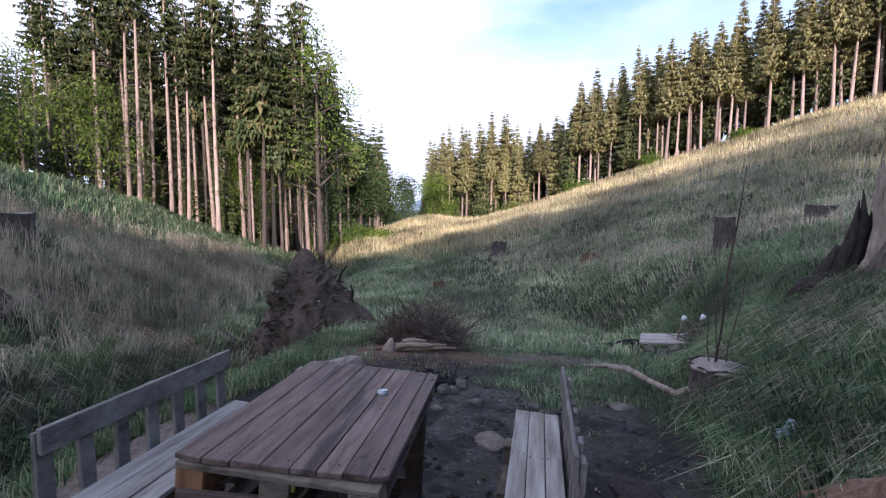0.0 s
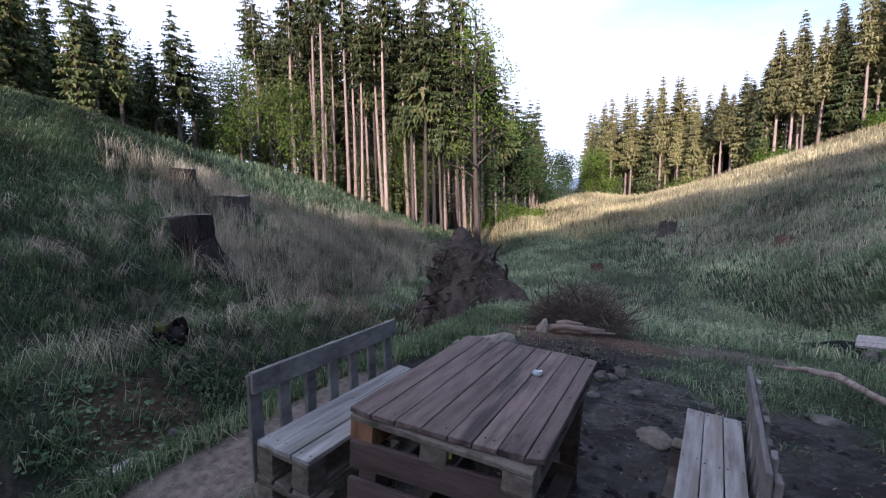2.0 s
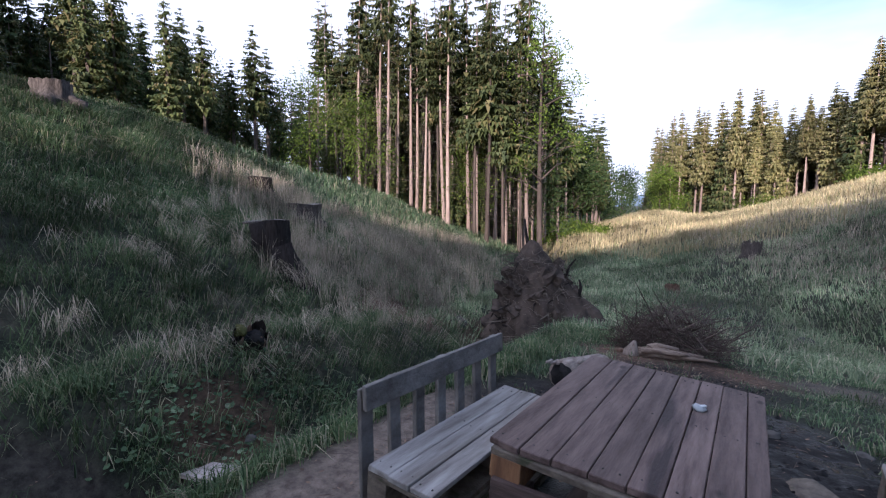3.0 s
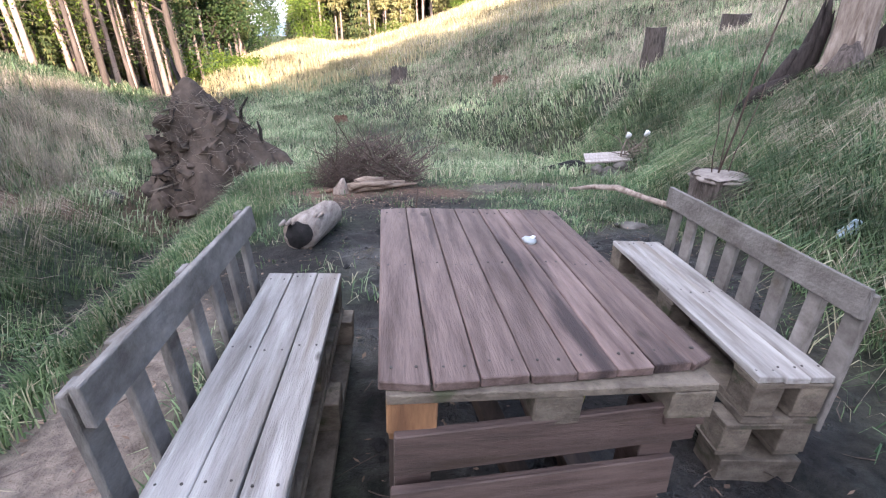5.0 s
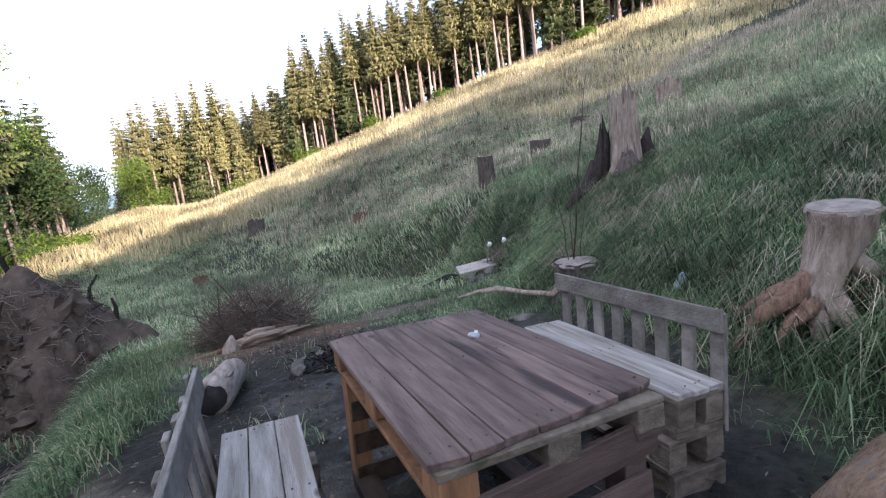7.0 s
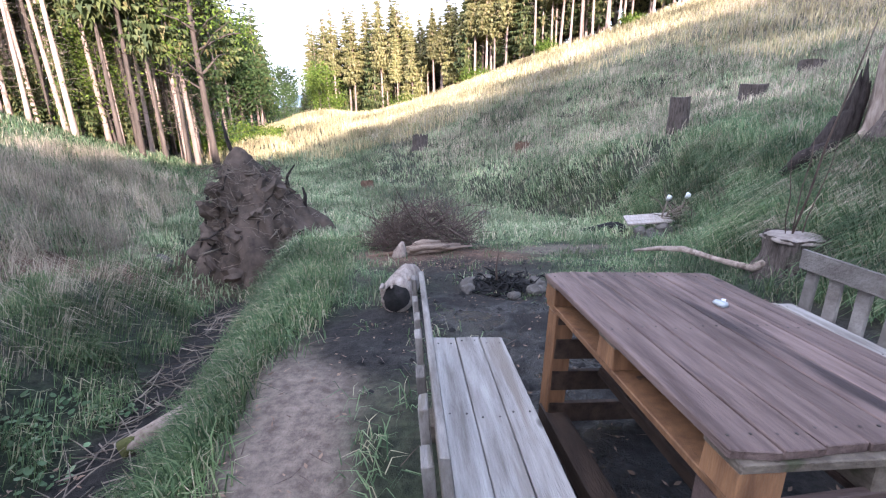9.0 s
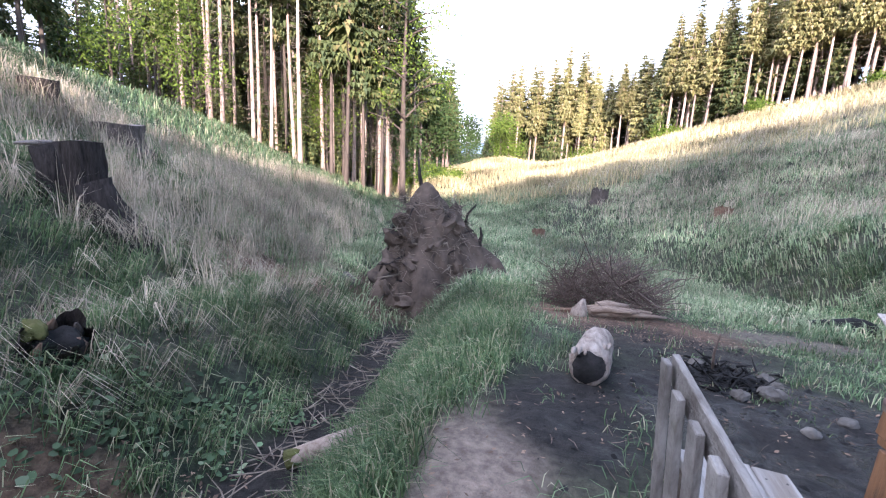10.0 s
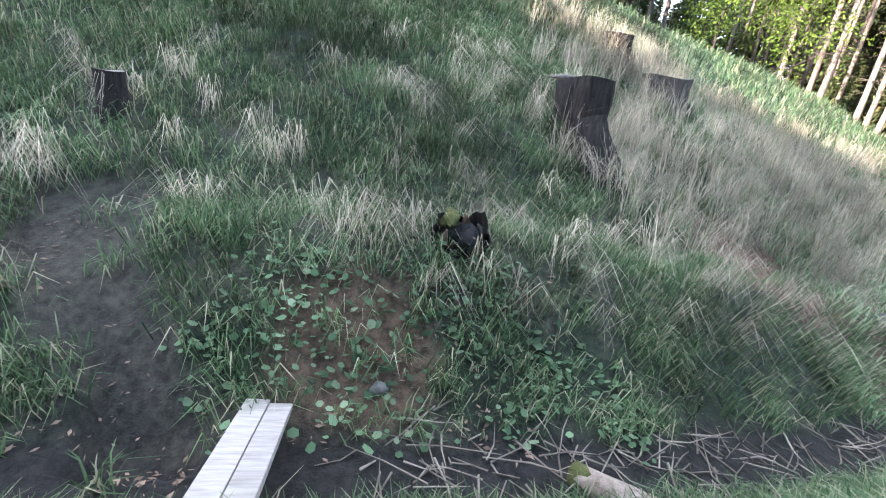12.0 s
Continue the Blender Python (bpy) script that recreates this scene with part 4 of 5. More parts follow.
def spring_box():
    """Planks over a small spring at the foot of the bank."""
    x, y = 4.0, 7.2
    z = hz(3.6, 7.0)
    t = thing("spring_cover", pose(x, y, z + 0.30, 4, -6, -18), "grey plank cover over a stone-lined spring", "plank cover")
    for k in range(3):
        part("plank", board(0.78, 0.17, 0.03, (0, -0.18 + 0.18 * k, 0), seed=k), M_PALEPLANK, t)
    for k in range(9):
        sx = 0.10 + 0.04 * (k % 3)
        px, py = x - 0.4 + 0.11 * k, y - 0.34 + 0.05 * (k % 2)
        whole("spring_stone", rock_bm(sx, sx * 0.8, sx * 0.8, k + 60, 0.2), M_STONE, pose(px, py, z + 0.04 + 0.10 * (k % 2), 0, 0, k * 70), "rough stone of the spring's small wall", "stone", "stones at the spring")
    # Solid black lump in place of a real undercut: its colour is the shade.
    hollow = rock_bm(0.5, 0.3, 0.2, 77, 0.25, 3)
    whole("spring_hollow", hollow, M_CHAR, pose(3.5, 7.95, hz(3.5, 7.95) + 0.02), "black lump standing in for the shaded hollow under the bank", "hollow")
    for k, (sx, sy, sz) in enumerate(((4.25, 7.1, 0.62), (4.5, 6.95, 0.48))):
        gz = hz(sx, sy)
        whole("cup_stick", tube([(sx, sy, gz - 0.1), (sx - 0.05, sy, gz + sz * 0.5), (sx + 0.03, sy, gz + sz)], [0.02, 0.016, 0.012], 6, 0.2, k), M_GREYTWIG, Matrix(), "crooked stick holding a cup", "stick", "sticks at the spring")
        cup = thing("cup", pose(sx + 0.02, sy - 0.03, gz + sz + 0.01, 25, 15, 0), "white cup hung upside down on a stick", "cup", "cups at the spring")
        part("bowl", tube([(0, 0, -0.04), (0, 0, 0.05)], [0.030, 0.042], 12, 0, 1), M_WHITE, cup)
        part("handle", tube([(0.036, 0, 0.03), (0.062, 0, 0.0), (0.034, 0, -0.03)], [0.006] * 3, 6), M_WHITE, cup)
    sp = lambda r, n: np.stack([r.uniform(4.2, 4.8, n), r.uniform(6.6, 7.2, n), hz(4.4, 6.9) + r.uniform(0, 0.3, n)], -1)
    whole("root_tangle", twigs(60, sp, 0.7, 0.016, 31, 0.3), M_GREYTWIG, Matrix(), "tangle of bleached roots beside the spring", "roots", kind="stuff")


spring_box()


def loose_stone(x, y, rx, ry, rz, seed, label, mat=None):
    whole("stone", rock_bm(rx, ry, rz, seed, 0.15, 3), mat or M_STONE, pose(x, y, hz(x, y) + rz * 0.25, 0, 0, seed * 31), label, "stone", "loose stones")


loose_stone(1.86, 11.9, 0.26, 0.18, 0.13, 1, "pale boulder beside the grassy path")
loose_stone(-4.9, 7.9, 0.17, 0.15, 0.15, 2, "pale round stone in the dry bank")
loose_stone(1.12, 2.0, 0.15, 0.12, 0.03, 3, "flat slab lying in the mud", M_PALLET)
loose_stone(2.05, 1.45, 0.20, 0.14, 0.04, 4, "dark flat slab lying in the mud", M_BARK)
loose_stone(2.35, 3.15, 0.16, 0.09, 0.03, 5, "flat stone at the edge of the mud")
loose_stone(0.62, 2.62, 0.06, 0.05, 0.04, 6, "small stone near the campfire")
loose_stone(0.95, 2.9, 0.07, 0.05, 0.03, 7, "small stone near the campfire")
loose_stone(1.5, 3.0, 0.08, 0.06, 0.02, 8, "flat stone in a puddle")
loose_stone(-3.3, 1.35, 0.06, 0.05, 0.04, 9, "small pale stone among leaves")


def near_log():
    """The thick rotting log beside the bench's near end."""
    t = thing("old_log", Matrix(), "thick rotting log with crumbling tan wood", "log")
    pts = [(1.26, -0.30, 0.11), (1.34, -0.30, 0.12), (1.72, -0.30, 0.14), (2.1, -0.32, 0.17), (2.6, -0.36, 0.22)]
    part("wood", tube(pts, [0.17, 0.20, 0.21, 0.2, 0.18], 26, 0.08, 15), M_CRUMB, t)
    for k in range(6):
        p = Vector((1.36 + 0.2 * k, -0.26 - 0.016 * k, 0.295 + 0.02 * k))
        part("bark_flake", tube([p, p + Vector((0.16, -0.05, 0.012)), p + Vector((0.3, -0.08, -0.02))], [0.02, 0.05, 0.015], 7, 0.4, k), M_DEADWOOD, t)


near_log()


def drain_log():
    a, b = Vector((-2.70, 2.42, 0)), Vector((-2.18, 2.68, 0))
    a.z, b.z = hz(a.x, a.y) + 0.06, hz(b.x, b.y) + 0.04
    t = thing("ditch_log", Matrix(), "short mossy log lying across the ditch", "log")
    part("wood", tube([a, a.lerp(b, 0.5), b], [0.072, 0.07, 0.06], 12, 0.08, 3), M_DEADWOOD, t)
    part("moss", tube([a - (b - a) * 0.01, a.lerp(b, 0.22)], [0.075, 0.066], 12, 0.15, 5), M_MOSS, t)


drain_log()


def plank_bridge():
    a, b = Vector((-3.18, 0.73, hz(-3.18, 0.73) + 0.05)), Vector((-2.0, 0.64, hz(-2.0, 0.64) + 0.05))
    mid = (a + b) / 2
    yaw = math.degrees(math.atan2(b.y - a.y, b.x - a.x))
    tilt = -math.degrees(math.asin((b.z - a.z) / (b - a).length))
    t = thing("plank_bridge", pose(mid.x, mid.y, mid.z, 0, tilt, yaw), "pale weathered planks bridging a muddy ditch", "plank bridge")
    for k in range(2):
        part("plank", board((b - a).length, 0.125, 0.035, (0.05 * k, -0.066 + 0.132 * k, 0), seed=k), M_PALEPLANK, t)


plank_bridge()


def plastic_scrap():
    x, y = 3.05, 1.75
    bm = rock_bm(0.055, 0.03, 0.05, 5, 0.7, 3)
    whole("plastic_scrap", bm, M_BLUE, pose(x, y, hz(x, y) + 0.16, 20, 10, 0), "crumpled pale blue plastic scrap caught in grass", "litter")


plastic_scrap()

# ---------- trees ----------


def needle_crown(H, start, reach, seed, droop=0.35, per=6, dense=1.0, ragged=0.3):
    """Whorls of drooping boughs, each a fan of narrow sprays; start is the height of the lowest bough."""
    r = np.random.default_rng(seed)
    verts, faces = [], []
    n_whorl = int((H - start) / 0.34 * dense)
    for w in range(n_whorl):
        q = (w + r.uniform(0, 0.6)) / n_whorl
        z = start + (H - start) * q
        rad = reach * (1 - q) ** 0.75 * (0.72 + 0.28 * min(1, q * 5)) + 0.10
        for b in range(per):
            if r.uniform() < ragged * 0.5:
                continue
            a = r.uniform(0, 2 * np.pi)
            ln = rad * r.uniform(1 - ragged, 1.12)
            d = np.array([np.cos(a), np.sin(a), 0.0])
            s = np.array([-np.sin(a), np.cos(a), 0.0])
            sag = droop * r.uniform(0.6, 1.3)
            steps = 4 if ln > 0.7 else 3
            pts = [np.array([0, 0, z]) + d * ln * t - np.array([0, 0, 1]) * sag * ln * (t - 0.55 * t * t) for t in np.linspace(0.05, 1, steps + 1)]
            for i in range(steps):
                p, p2 = pts[i], pts[i + 1]
                wd = ln * 0.36 * (1 - 0.62 * i / steps) * r.uniform(0.7, 1.3)
                for sg in (1, -1):
                    hang = np.array([0, 0, -wd * r.uniform(0.5, 1.2)])
                    k = len(verts)
                    verts += [p, p2, p2 * 0.65 + p * 0.35 + s * sg * wd + d * wd * 0.35 + hang]
                    faces.append((k, k + 1, k + 2))
                k = len(verts)
                hw = wd * r.uniform(0.35, 0.6)
                verts += [p2 + s * hw, p2 - s * hw, p2 + d * wd * 0.15 + s * r.uniform(-0.3, 0.3) * wd + np.array([0, 0, -wd * r.uniform(0.7, 1.5)])]
                faces.append((k, k + 1, k + 2))
    return mesh_from(np.array(verts), np.array(faces), "crown")


def trunk_mesh(H, r0, seed, bend=0.12):
    r = random.Random(seed)
    pts, rad = [], []
    bx, by = r.uniform(-bend, bend), r.uniform(-bend, bend)
    for i in range(9):
        q = i / 8
        pts.append((bx * math.sin(q * 3), by * math.sin(q * 2.6), -0.4 + (H + 0.4) * q))
        rad.append(r0 * (1.35 if i == 0 else 1.0) * (1 - 0.9 * q) + 0.006)
    bm = tube(pts, rad, 8, 0.04, seed)
    me = bpy.data.meshes.new("trunk")
    bm.to_mesh(me)
    bm.free()
    return me


def dead_branch_mesh(low, high, count, seed, reach=0.9):
    def spread(r, n):
        return np.stack([np.zeros(n), np.zeros(n), r.uniform(low, high, n)], -1)
    return twigs(count, spread, reach, 0.011, seed, -0.12)


def spruce(name, H, start, reach, r0, seed, needles, bark, label, group, dead=60, dense=1.0, per=6, droop=0.35):
    t = thing(name, Matrix(), label, "tree", group)
    part("trunk", trunk_mesh(H, r0, seed), bark, t)
    part("crown", needle_crown(H, start, reach, seed, droop, per, dense), needles, t)
    if dead:
        # Dead twigs also go darker on trees with the shaded bark colour.
        tagged(part("deadwood", dead_branch_mesh(1.6, start + 0.6, dead, seed + 3), M_GREYTWIG if bark is M_TRUNK else M_BARK, t), kind="stuff")
    return t


def plant(proto_list, spots, seed, sink=0.15, low=0.85, high=1.15):
    """The prototypes stand at the first spots, copies at the rest."""
    r = random.Random(seed)
    for i, (x, y) in enumerate(spots):
        s = r.uniform(low, high)
        m = pose(x, y, hz(x, y) - sink, r.uniform(-1.5, 1.5), r.uniform(-1.5, 1.5), r.uniform(0, 360)) @ Matrix.Diagonal((s, s, s * r.uniform(0.95, 1.08), 1))
        k = i % len(proto_list)
        if i < len(proto_list):
            proto_list[k].matrix_world = m
        else:
            copy_thing(proto_list[k], m)


LEFT = "spruces of the wood beyond the bank"
left_protos = [spruce("spruce", 14.5, 9.0, 1.2, 0.125, 1, M_NEEDLE, M_TRUNK, "tall slim spruce with bare sunlit pinkish trunk", LEFT, 90, 1.0),
               spruce("spruce", 13.5, 7.8, 1.25, 0.115, 2, M_NEEDLE, M_TRUNK, "tall slim spruce with bare sunlit pinkish trunk", LEFT, 90, 1.0),
               spruce("spruce", 15.0, 9.8, 1.10, 0.12, 3, M_NEEDLE, M_TRUNK, "tall slim spruce with bare sunlit pinkish trunk", LEFT, 110, 1.0),
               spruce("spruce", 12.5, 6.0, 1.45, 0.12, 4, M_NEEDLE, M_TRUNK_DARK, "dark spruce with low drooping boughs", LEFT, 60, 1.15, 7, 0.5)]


def poisson(n, sampler, gap, seed):
    r = random.Random(seed)
    out = []
    for _ in range(n * 60):
        p = sampler(r)
        if p and all((p[0] - q[0]) ** 2 + (p[1] - q[1]) ** 2 > gap * gap for q in out):
            out.append(p)
            if len(out) == n:
                break
    return out


def left_edge(r):
    x = r.uniform(-27, -9.6)
    y0 = 19.0 + 0.25 * max(0, -12 - x) + (2.6 if x > -11 else 0)
    y = y0 + abs(r.gauss(0, 1)) * 7.0
    return (x, y) if y < 48 and x < 1.3 - 0.37 * (y + 1.35) else None


plant(left_protos, poisson(95, left_edge, 0.9, 4), 5, low=0.78, high=1.06)

# Crest spruces get the dark bark copy, so their shade is in the colour.
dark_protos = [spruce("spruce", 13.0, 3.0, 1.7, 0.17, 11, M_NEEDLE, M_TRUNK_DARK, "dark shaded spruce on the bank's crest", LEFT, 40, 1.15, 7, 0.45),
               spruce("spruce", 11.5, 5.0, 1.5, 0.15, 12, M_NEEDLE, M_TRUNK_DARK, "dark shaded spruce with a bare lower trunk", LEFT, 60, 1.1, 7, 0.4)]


def crest(r):
    x, y = r.uniform(-38, -17), r.uniform(-14, 15)
    return (x, y) if x < -18 - 0.25 * max(0, 6 - y) - 0.3 * max(0, y - 6) else None


crest_spots = poisson(105, crest, 1.25, 7)
plant(dark_protos, [q for q in crest_spots if q[1] < 4.5], 8, low=0.85, high=1.08)

RIGHT = "spruces above the sunlit slope"
# Most of these crowns carry warm sunlight in their needle colour.
right_protos = [spruce("spruce", 10.5, 4.6, 1.15, 0.13, 21, M_NEEDLE_SUNLIT, M_TRUNK, "spruce with warm sunlit boughs at the meadow's edge", RIGHT, 30, 1.75, 10, 0.45),
                spruce("spruce", 9.6, 3.9, 1.2, 0.12, 22, M_NEEDLE_SUNLIT, M_TRUNK, "spruce with warm sunlit boughs at the meadow's edge", RIGHT, 20, 1.75, 10, 0.5),
                spruce("spruce", 11.5, 5.4, 1.1, 0.14, 23, M_NEEDLE_SUNLIT, M_TRUNK, "tall spruce with warm sunlit boughs", RIGHT, 40, 1.75, 10, 0.45),
                spruce("spruce", 8.6, 1.2, 1.35, 0.12, 24, M_NEEDLE, M_TRUNK, "younger green spruce at the meadow's edge", RIGHT, 0, 1.4, 8, 0.45)]
EDGE_X, EDGE_Y = (-16, -5, 10, 28, 45, 62, 80), (88, 72, 50, 36, 25, 12, -6)


def front_row(r):
    x = r.uniform(-16, 72)
    return (x, float(np.interp(x, EDGE_X, EDGE_Y)) + abs(r.gauss(0, 1)) * 2.2)


def right_wood(r):
    x = r.uniform(-16, 78)
    y = float(np.interp(x, EDGE_X, EDGE_Y)) + 3.0 + abs(r.gauss(0, 1)) * 7.0
    return (x, y)


row_spots = sorted(poisson(235, front_row, 0.95, 9), key=lambda q: math.hypot(q[0], q[1]))
plant(right_protos, row_spots[:105], 10, low=0.82, high=1.15)
plant_more = poisson(26, lambda r: (lambda q: (-13 + 14 * q, 74 - 10 * q + abs(r.gauss(0, 3))))(r.random()), 1.3, 91)
for (tx, ty), proto in zip(plant_more, right_protos * 8):
    copy_thing(proto, pose(tx, ty, hz(tx, ty) - 0.2, 0, 0, 57 * tx) @ Matrix.Diagonal((1.35, 1.35, 1.5, 1)))

def woods(crowns, H, spots, seed, low, high, needles, label, bark=None):
    """Trees too many to count, as one mesh: crowns and plain tapered trunks."""
    r = np.random.default_rng(seed)
    cos = []
    for me in crowns:
        co = np.empty(len(me.vertices) * 3, np.float32)
        me.vertices.foreach_get("co", co)
        cos.append(co.reshape(-1, 3))
    vs, count_crown = [], 0
    for i, (x, y) in enumerate(spots):
        s, a = r.uniform(low, high), r.uniform(0, 6.283)
        c = cos[i % len(cos)] * s
        vs.append(np.stack([c[:, 0] * np.cos(a) - c[:, 1] * np.sin(a) + x, c[:, 0] * np.sin(a) + c[:, 1] * np.cos(a) + y, c[:, 2] + hz(x, y) - 0.2], -1))
        count_crown += len(c) // 3
    for x, y in spots:
        z, h = hz(x, y) - 0.3, H * 0.9 * (low + high) / 2
        ring = [np.array([x + 0.14 * math.cos(k * 1.2566), y + 0.14 * math.sin(k * 1.2566), z]) for k in range(5)]
        vs.append(np.array([p for k in range(5) for p in (ring[k], ring[(k + 1) % 5], np.array([x, y, z + h]))]))
    v = np.concatenate(vs)
    me = mesh_from(v, np.arange(len(v)).reshape(-1, 3), "woods")
    me.materials.append(needles)
    me.materials.append(bark or M_TRUNK)
    idx = np.zeros(len(me.polygons), np.int32)
    idx[count_crown:] = 1
    me.polygons.foreach_set("material_index", idx)
    tagged(new("woods", me), label, "woods", kind="stuff")


def crown_of(tree):
    return [c.data for c in tree.children if c.name.startswith("crown")][0]


# These two woods use the needle copy with sunlight in its colour.
woods([crown_of(q) for q in right_protos], 10.5, poisson(230, right_wood, 1.2, 31), 32, 0.85, 1.2, M_NEEDLE_SUNLIT, "deep spruce wood above the sunlit slope")
woods([crown_of(q) for q in right_protos], 10.0, row_spots[105:], 45, 0.82, 1.15, M_NEEDLE_SUNLIT, "far spruces along the edge of the sunlit meadow")
# Dark bark colour again stands for shade on these trunks.
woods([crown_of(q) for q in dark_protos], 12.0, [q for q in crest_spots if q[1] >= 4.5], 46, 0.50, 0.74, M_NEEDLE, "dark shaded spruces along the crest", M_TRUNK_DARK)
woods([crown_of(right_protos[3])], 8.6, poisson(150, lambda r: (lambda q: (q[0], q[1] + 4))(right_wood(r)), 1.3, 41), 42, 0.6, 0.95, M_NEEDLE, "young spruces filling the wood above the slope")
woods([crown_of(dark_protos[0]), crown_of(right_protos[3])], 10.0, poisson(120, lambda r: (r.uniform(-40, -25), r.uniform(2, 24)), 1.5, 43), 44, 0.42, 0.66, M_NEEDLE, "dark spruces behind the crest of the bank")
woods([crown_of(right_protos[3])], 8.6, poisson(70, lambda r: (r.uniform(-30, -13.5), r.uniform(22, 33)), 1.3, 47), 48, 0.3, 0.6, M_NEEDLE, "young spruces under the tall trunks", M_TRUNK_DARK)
woods([crown_of(dark_protos[0])], 12.0, poisson(90, lambda r: (r.uniform(-58, -37), r.uniform(-18, 26)), 2.0, 39), 40, 0.75, 1.0, M_NEEDLE, "dark spruces deep in the wood behind the bank's crest")
woods([crown_of(dark_protos[0])], 12.0, poisson(110, lambda r: (lambda q: (q[0], q[1] + 7))(right_wood(r)), 1.8, 37), 38, 0.75, 1.0, M_NEEDLE, "dark spruces deep in the wood above the slope")
woods([crown_of(q) for q in dark_protos], 12.0, poisson(110, lambda r: (r.uniform(-40, -12), r.uniform(30, 52)), 1.5, 33), 34, 0.8, 1.1, M_NEEDLE, "deep spruce wood beyond the bank")


def leaf_cloud(count, centres, spread, size, seed):
    """Many small leaves gathered in clumps round centres."""
    r = np.random.default_rng(seed)
    c = np.asarray(centres, float)
    pos = c[r.integers(0, len(c), count)] + r.normal(0, 1, (count, 3)) * spread
    a, b = r.normal(0, 1, (count, 3)), r.normal(0, 1, (count, 3))
    a /= np.linalg.norm(a, axis=1, keepdims=True)
    b -= a * (a * b).sum(1, keepdims=True)
    b /= np.linalg.norm(b, axis=1, keepdims=True)
    s = size * r.uniform(0.6, 1.3, (count, 1))
    v = np.stack([pos - a * s, pos - b * s * 0.45, pos + a * s, pos + b * s * 0.45], 1).reshape(-1, 3)
    return mesh_from(v, np.arange(count * 4).reshape(-1, 4), "leaves")


def broadleaf(x, y, H, spread, leaves, size, seed, label, mat, bark=None, group="", low=0.35, clump=0.35, scale_clump=1.0):
    t = thing("broadleaf_tree", pose(x, y, hz(x, y) - 0.1), label, "tree", group)
    r = random.Random(seed)
    part("trunk", trunk_mesh(H * 0.95, 0.013 * H, seed, 0.3), bark or M_TRUNK_DARK, t)
    centres, limbs = [], []
    for k in range(int(16 * scale_clump) + 6):
        q = low + (1 - low) * (k + r.random()) / (16 * scale_clump + 6)
        a = r.uniform(0, 6.283)
        ln = spread * (1 - 0.75 * ((q - low) / (1 - low)) ** 1.5) * r.uniform(0.5, 1.1)
        p0 = Vector((0, 0, H * q * 0.93))
        p2 = p0 + Vector((math.cos(a) * ln, math.sin(a) * ln, ln * r.uniform(0.15, 0.7)))
        p1 = p0.lerp(p2, 0.5) + Vector((0, 0, 0.1 * ln))
        limbs.append(tube([p0, p1, p2], [0.004 * H, 0.0025 * H, 0.0008 * H], 5, 0.1, k))
        for f in (0.45, 0.65, 0.85, 1.0, 1.1):
            c = p0.lerp(p2, f)
            centres.append((c.x + r.uniform(-0.2, 0.2) * ln, c.y + r.uniform(-0.2, 0.2) * ln, c.z + r.uniform(-0.1, 0.2) * ln))
    tagged(part("branchwork", joined(limbs), bark or M_TRUNK_DARK, t), kind="stuff")
    part("crown", leaf_cloud(leaves, centres, clump, size, seed), mat, t)
    return t


VALLEY = "broadleaf trees down the valley"
broadleaf(-8.8, 22.6, 13.5, 2.8, 2600, 0.085, 3, "thin young broadleaf tree with sparse pale leaves", M_LEAF, group=VALLEY, low=0.3, clump=0.28)
for k, (bx, by, bh, bs, mat) in enumerate(((-13.0, 41, 9.5, 3.2, M_LEAF_DARK), (-17.5, 46, 10.5, 3.6, M_LEAF_DARK), (-14.0, 52, 8.0, 3.2, M_LEAF_DARK), (-21.0, 42, 10.0, 3.2, M_LEAF),
                                         (-24, 55, 10, 3.6, M_LEAF_DARK), (-14, 64, 8.5, 3.4, M_LEAF_DARK), (-20, 72, 9, 3.8, M_LEAF_DARK), (-9.5, 66, 7.5, 3.0, M_LEAF), (-27, 88, 10, 4.5, M_LEAF_DARK), (-12, 84, 9, 4, M_LEAF_DARK))):
    broadleaf(bx, by, bh, bs, 5200, 0.14, 60 + k, "full green broadleaf tree down in the valley", mat, group=VALLEY, low=0.12, clump=0.5, scale_clump=1.4)
for k, (bx, by, bh, bs) in enumerate(((-24.5, 19, 8.5, 2.6), (-20.5, 17.0, 7.5, 2.4), (-27, 14, 8.5, 2.6), (-17.5, 18.2, 6.5, 2.0), (-25, 9, 7, 2.2), (-13.5, 23.5, 7.0, 2.0), (-10.6, 27.0, 7.5, 2.2), (-16, 26, 7.0, 2.0))):
    broadleaf(bx, by, bh * 0.85, bs, 3000, 0.075, 80 + k, "young broadleaf tree with fresh green leaves among spruces", M_LEAF if k % 2 else M_LEAF_DARK, group=VALLEY, low=0.15, clump=0.4)


def bush(x, y, rx, h, count, seed, mat, label):
    r = random.Random(seed)
    t = thing("bush", pose(x, y, hz(x, y) - 0.05), label, "bush", "bushes")
    centres = []
    limbs = []
    for k in range(26):
        a, q = r.uniform(0, 6.283), math.sqrt(r.random())
        c = (math.cos(a) * q * rx, math.sin(a) * q * rx, h * (0.2 + 0.75 * r.random()) * (1.05 - 0.6 * q))
        centres.append(c)
        if k < 9:
            limbs.append(tube([(0, 0, 0), (c[0] * 0.5, c[1] * 0.5, c[2] * 0.6), c], [0.03, 0.02, 0.008], 5, 0.1, k))
    part("stems", joined(limbs), M_TRUNK_DARK, t)
    part("leaves", leaf_cloud(count, centres, 0.22 * h, 0.11, seed), mat, t)


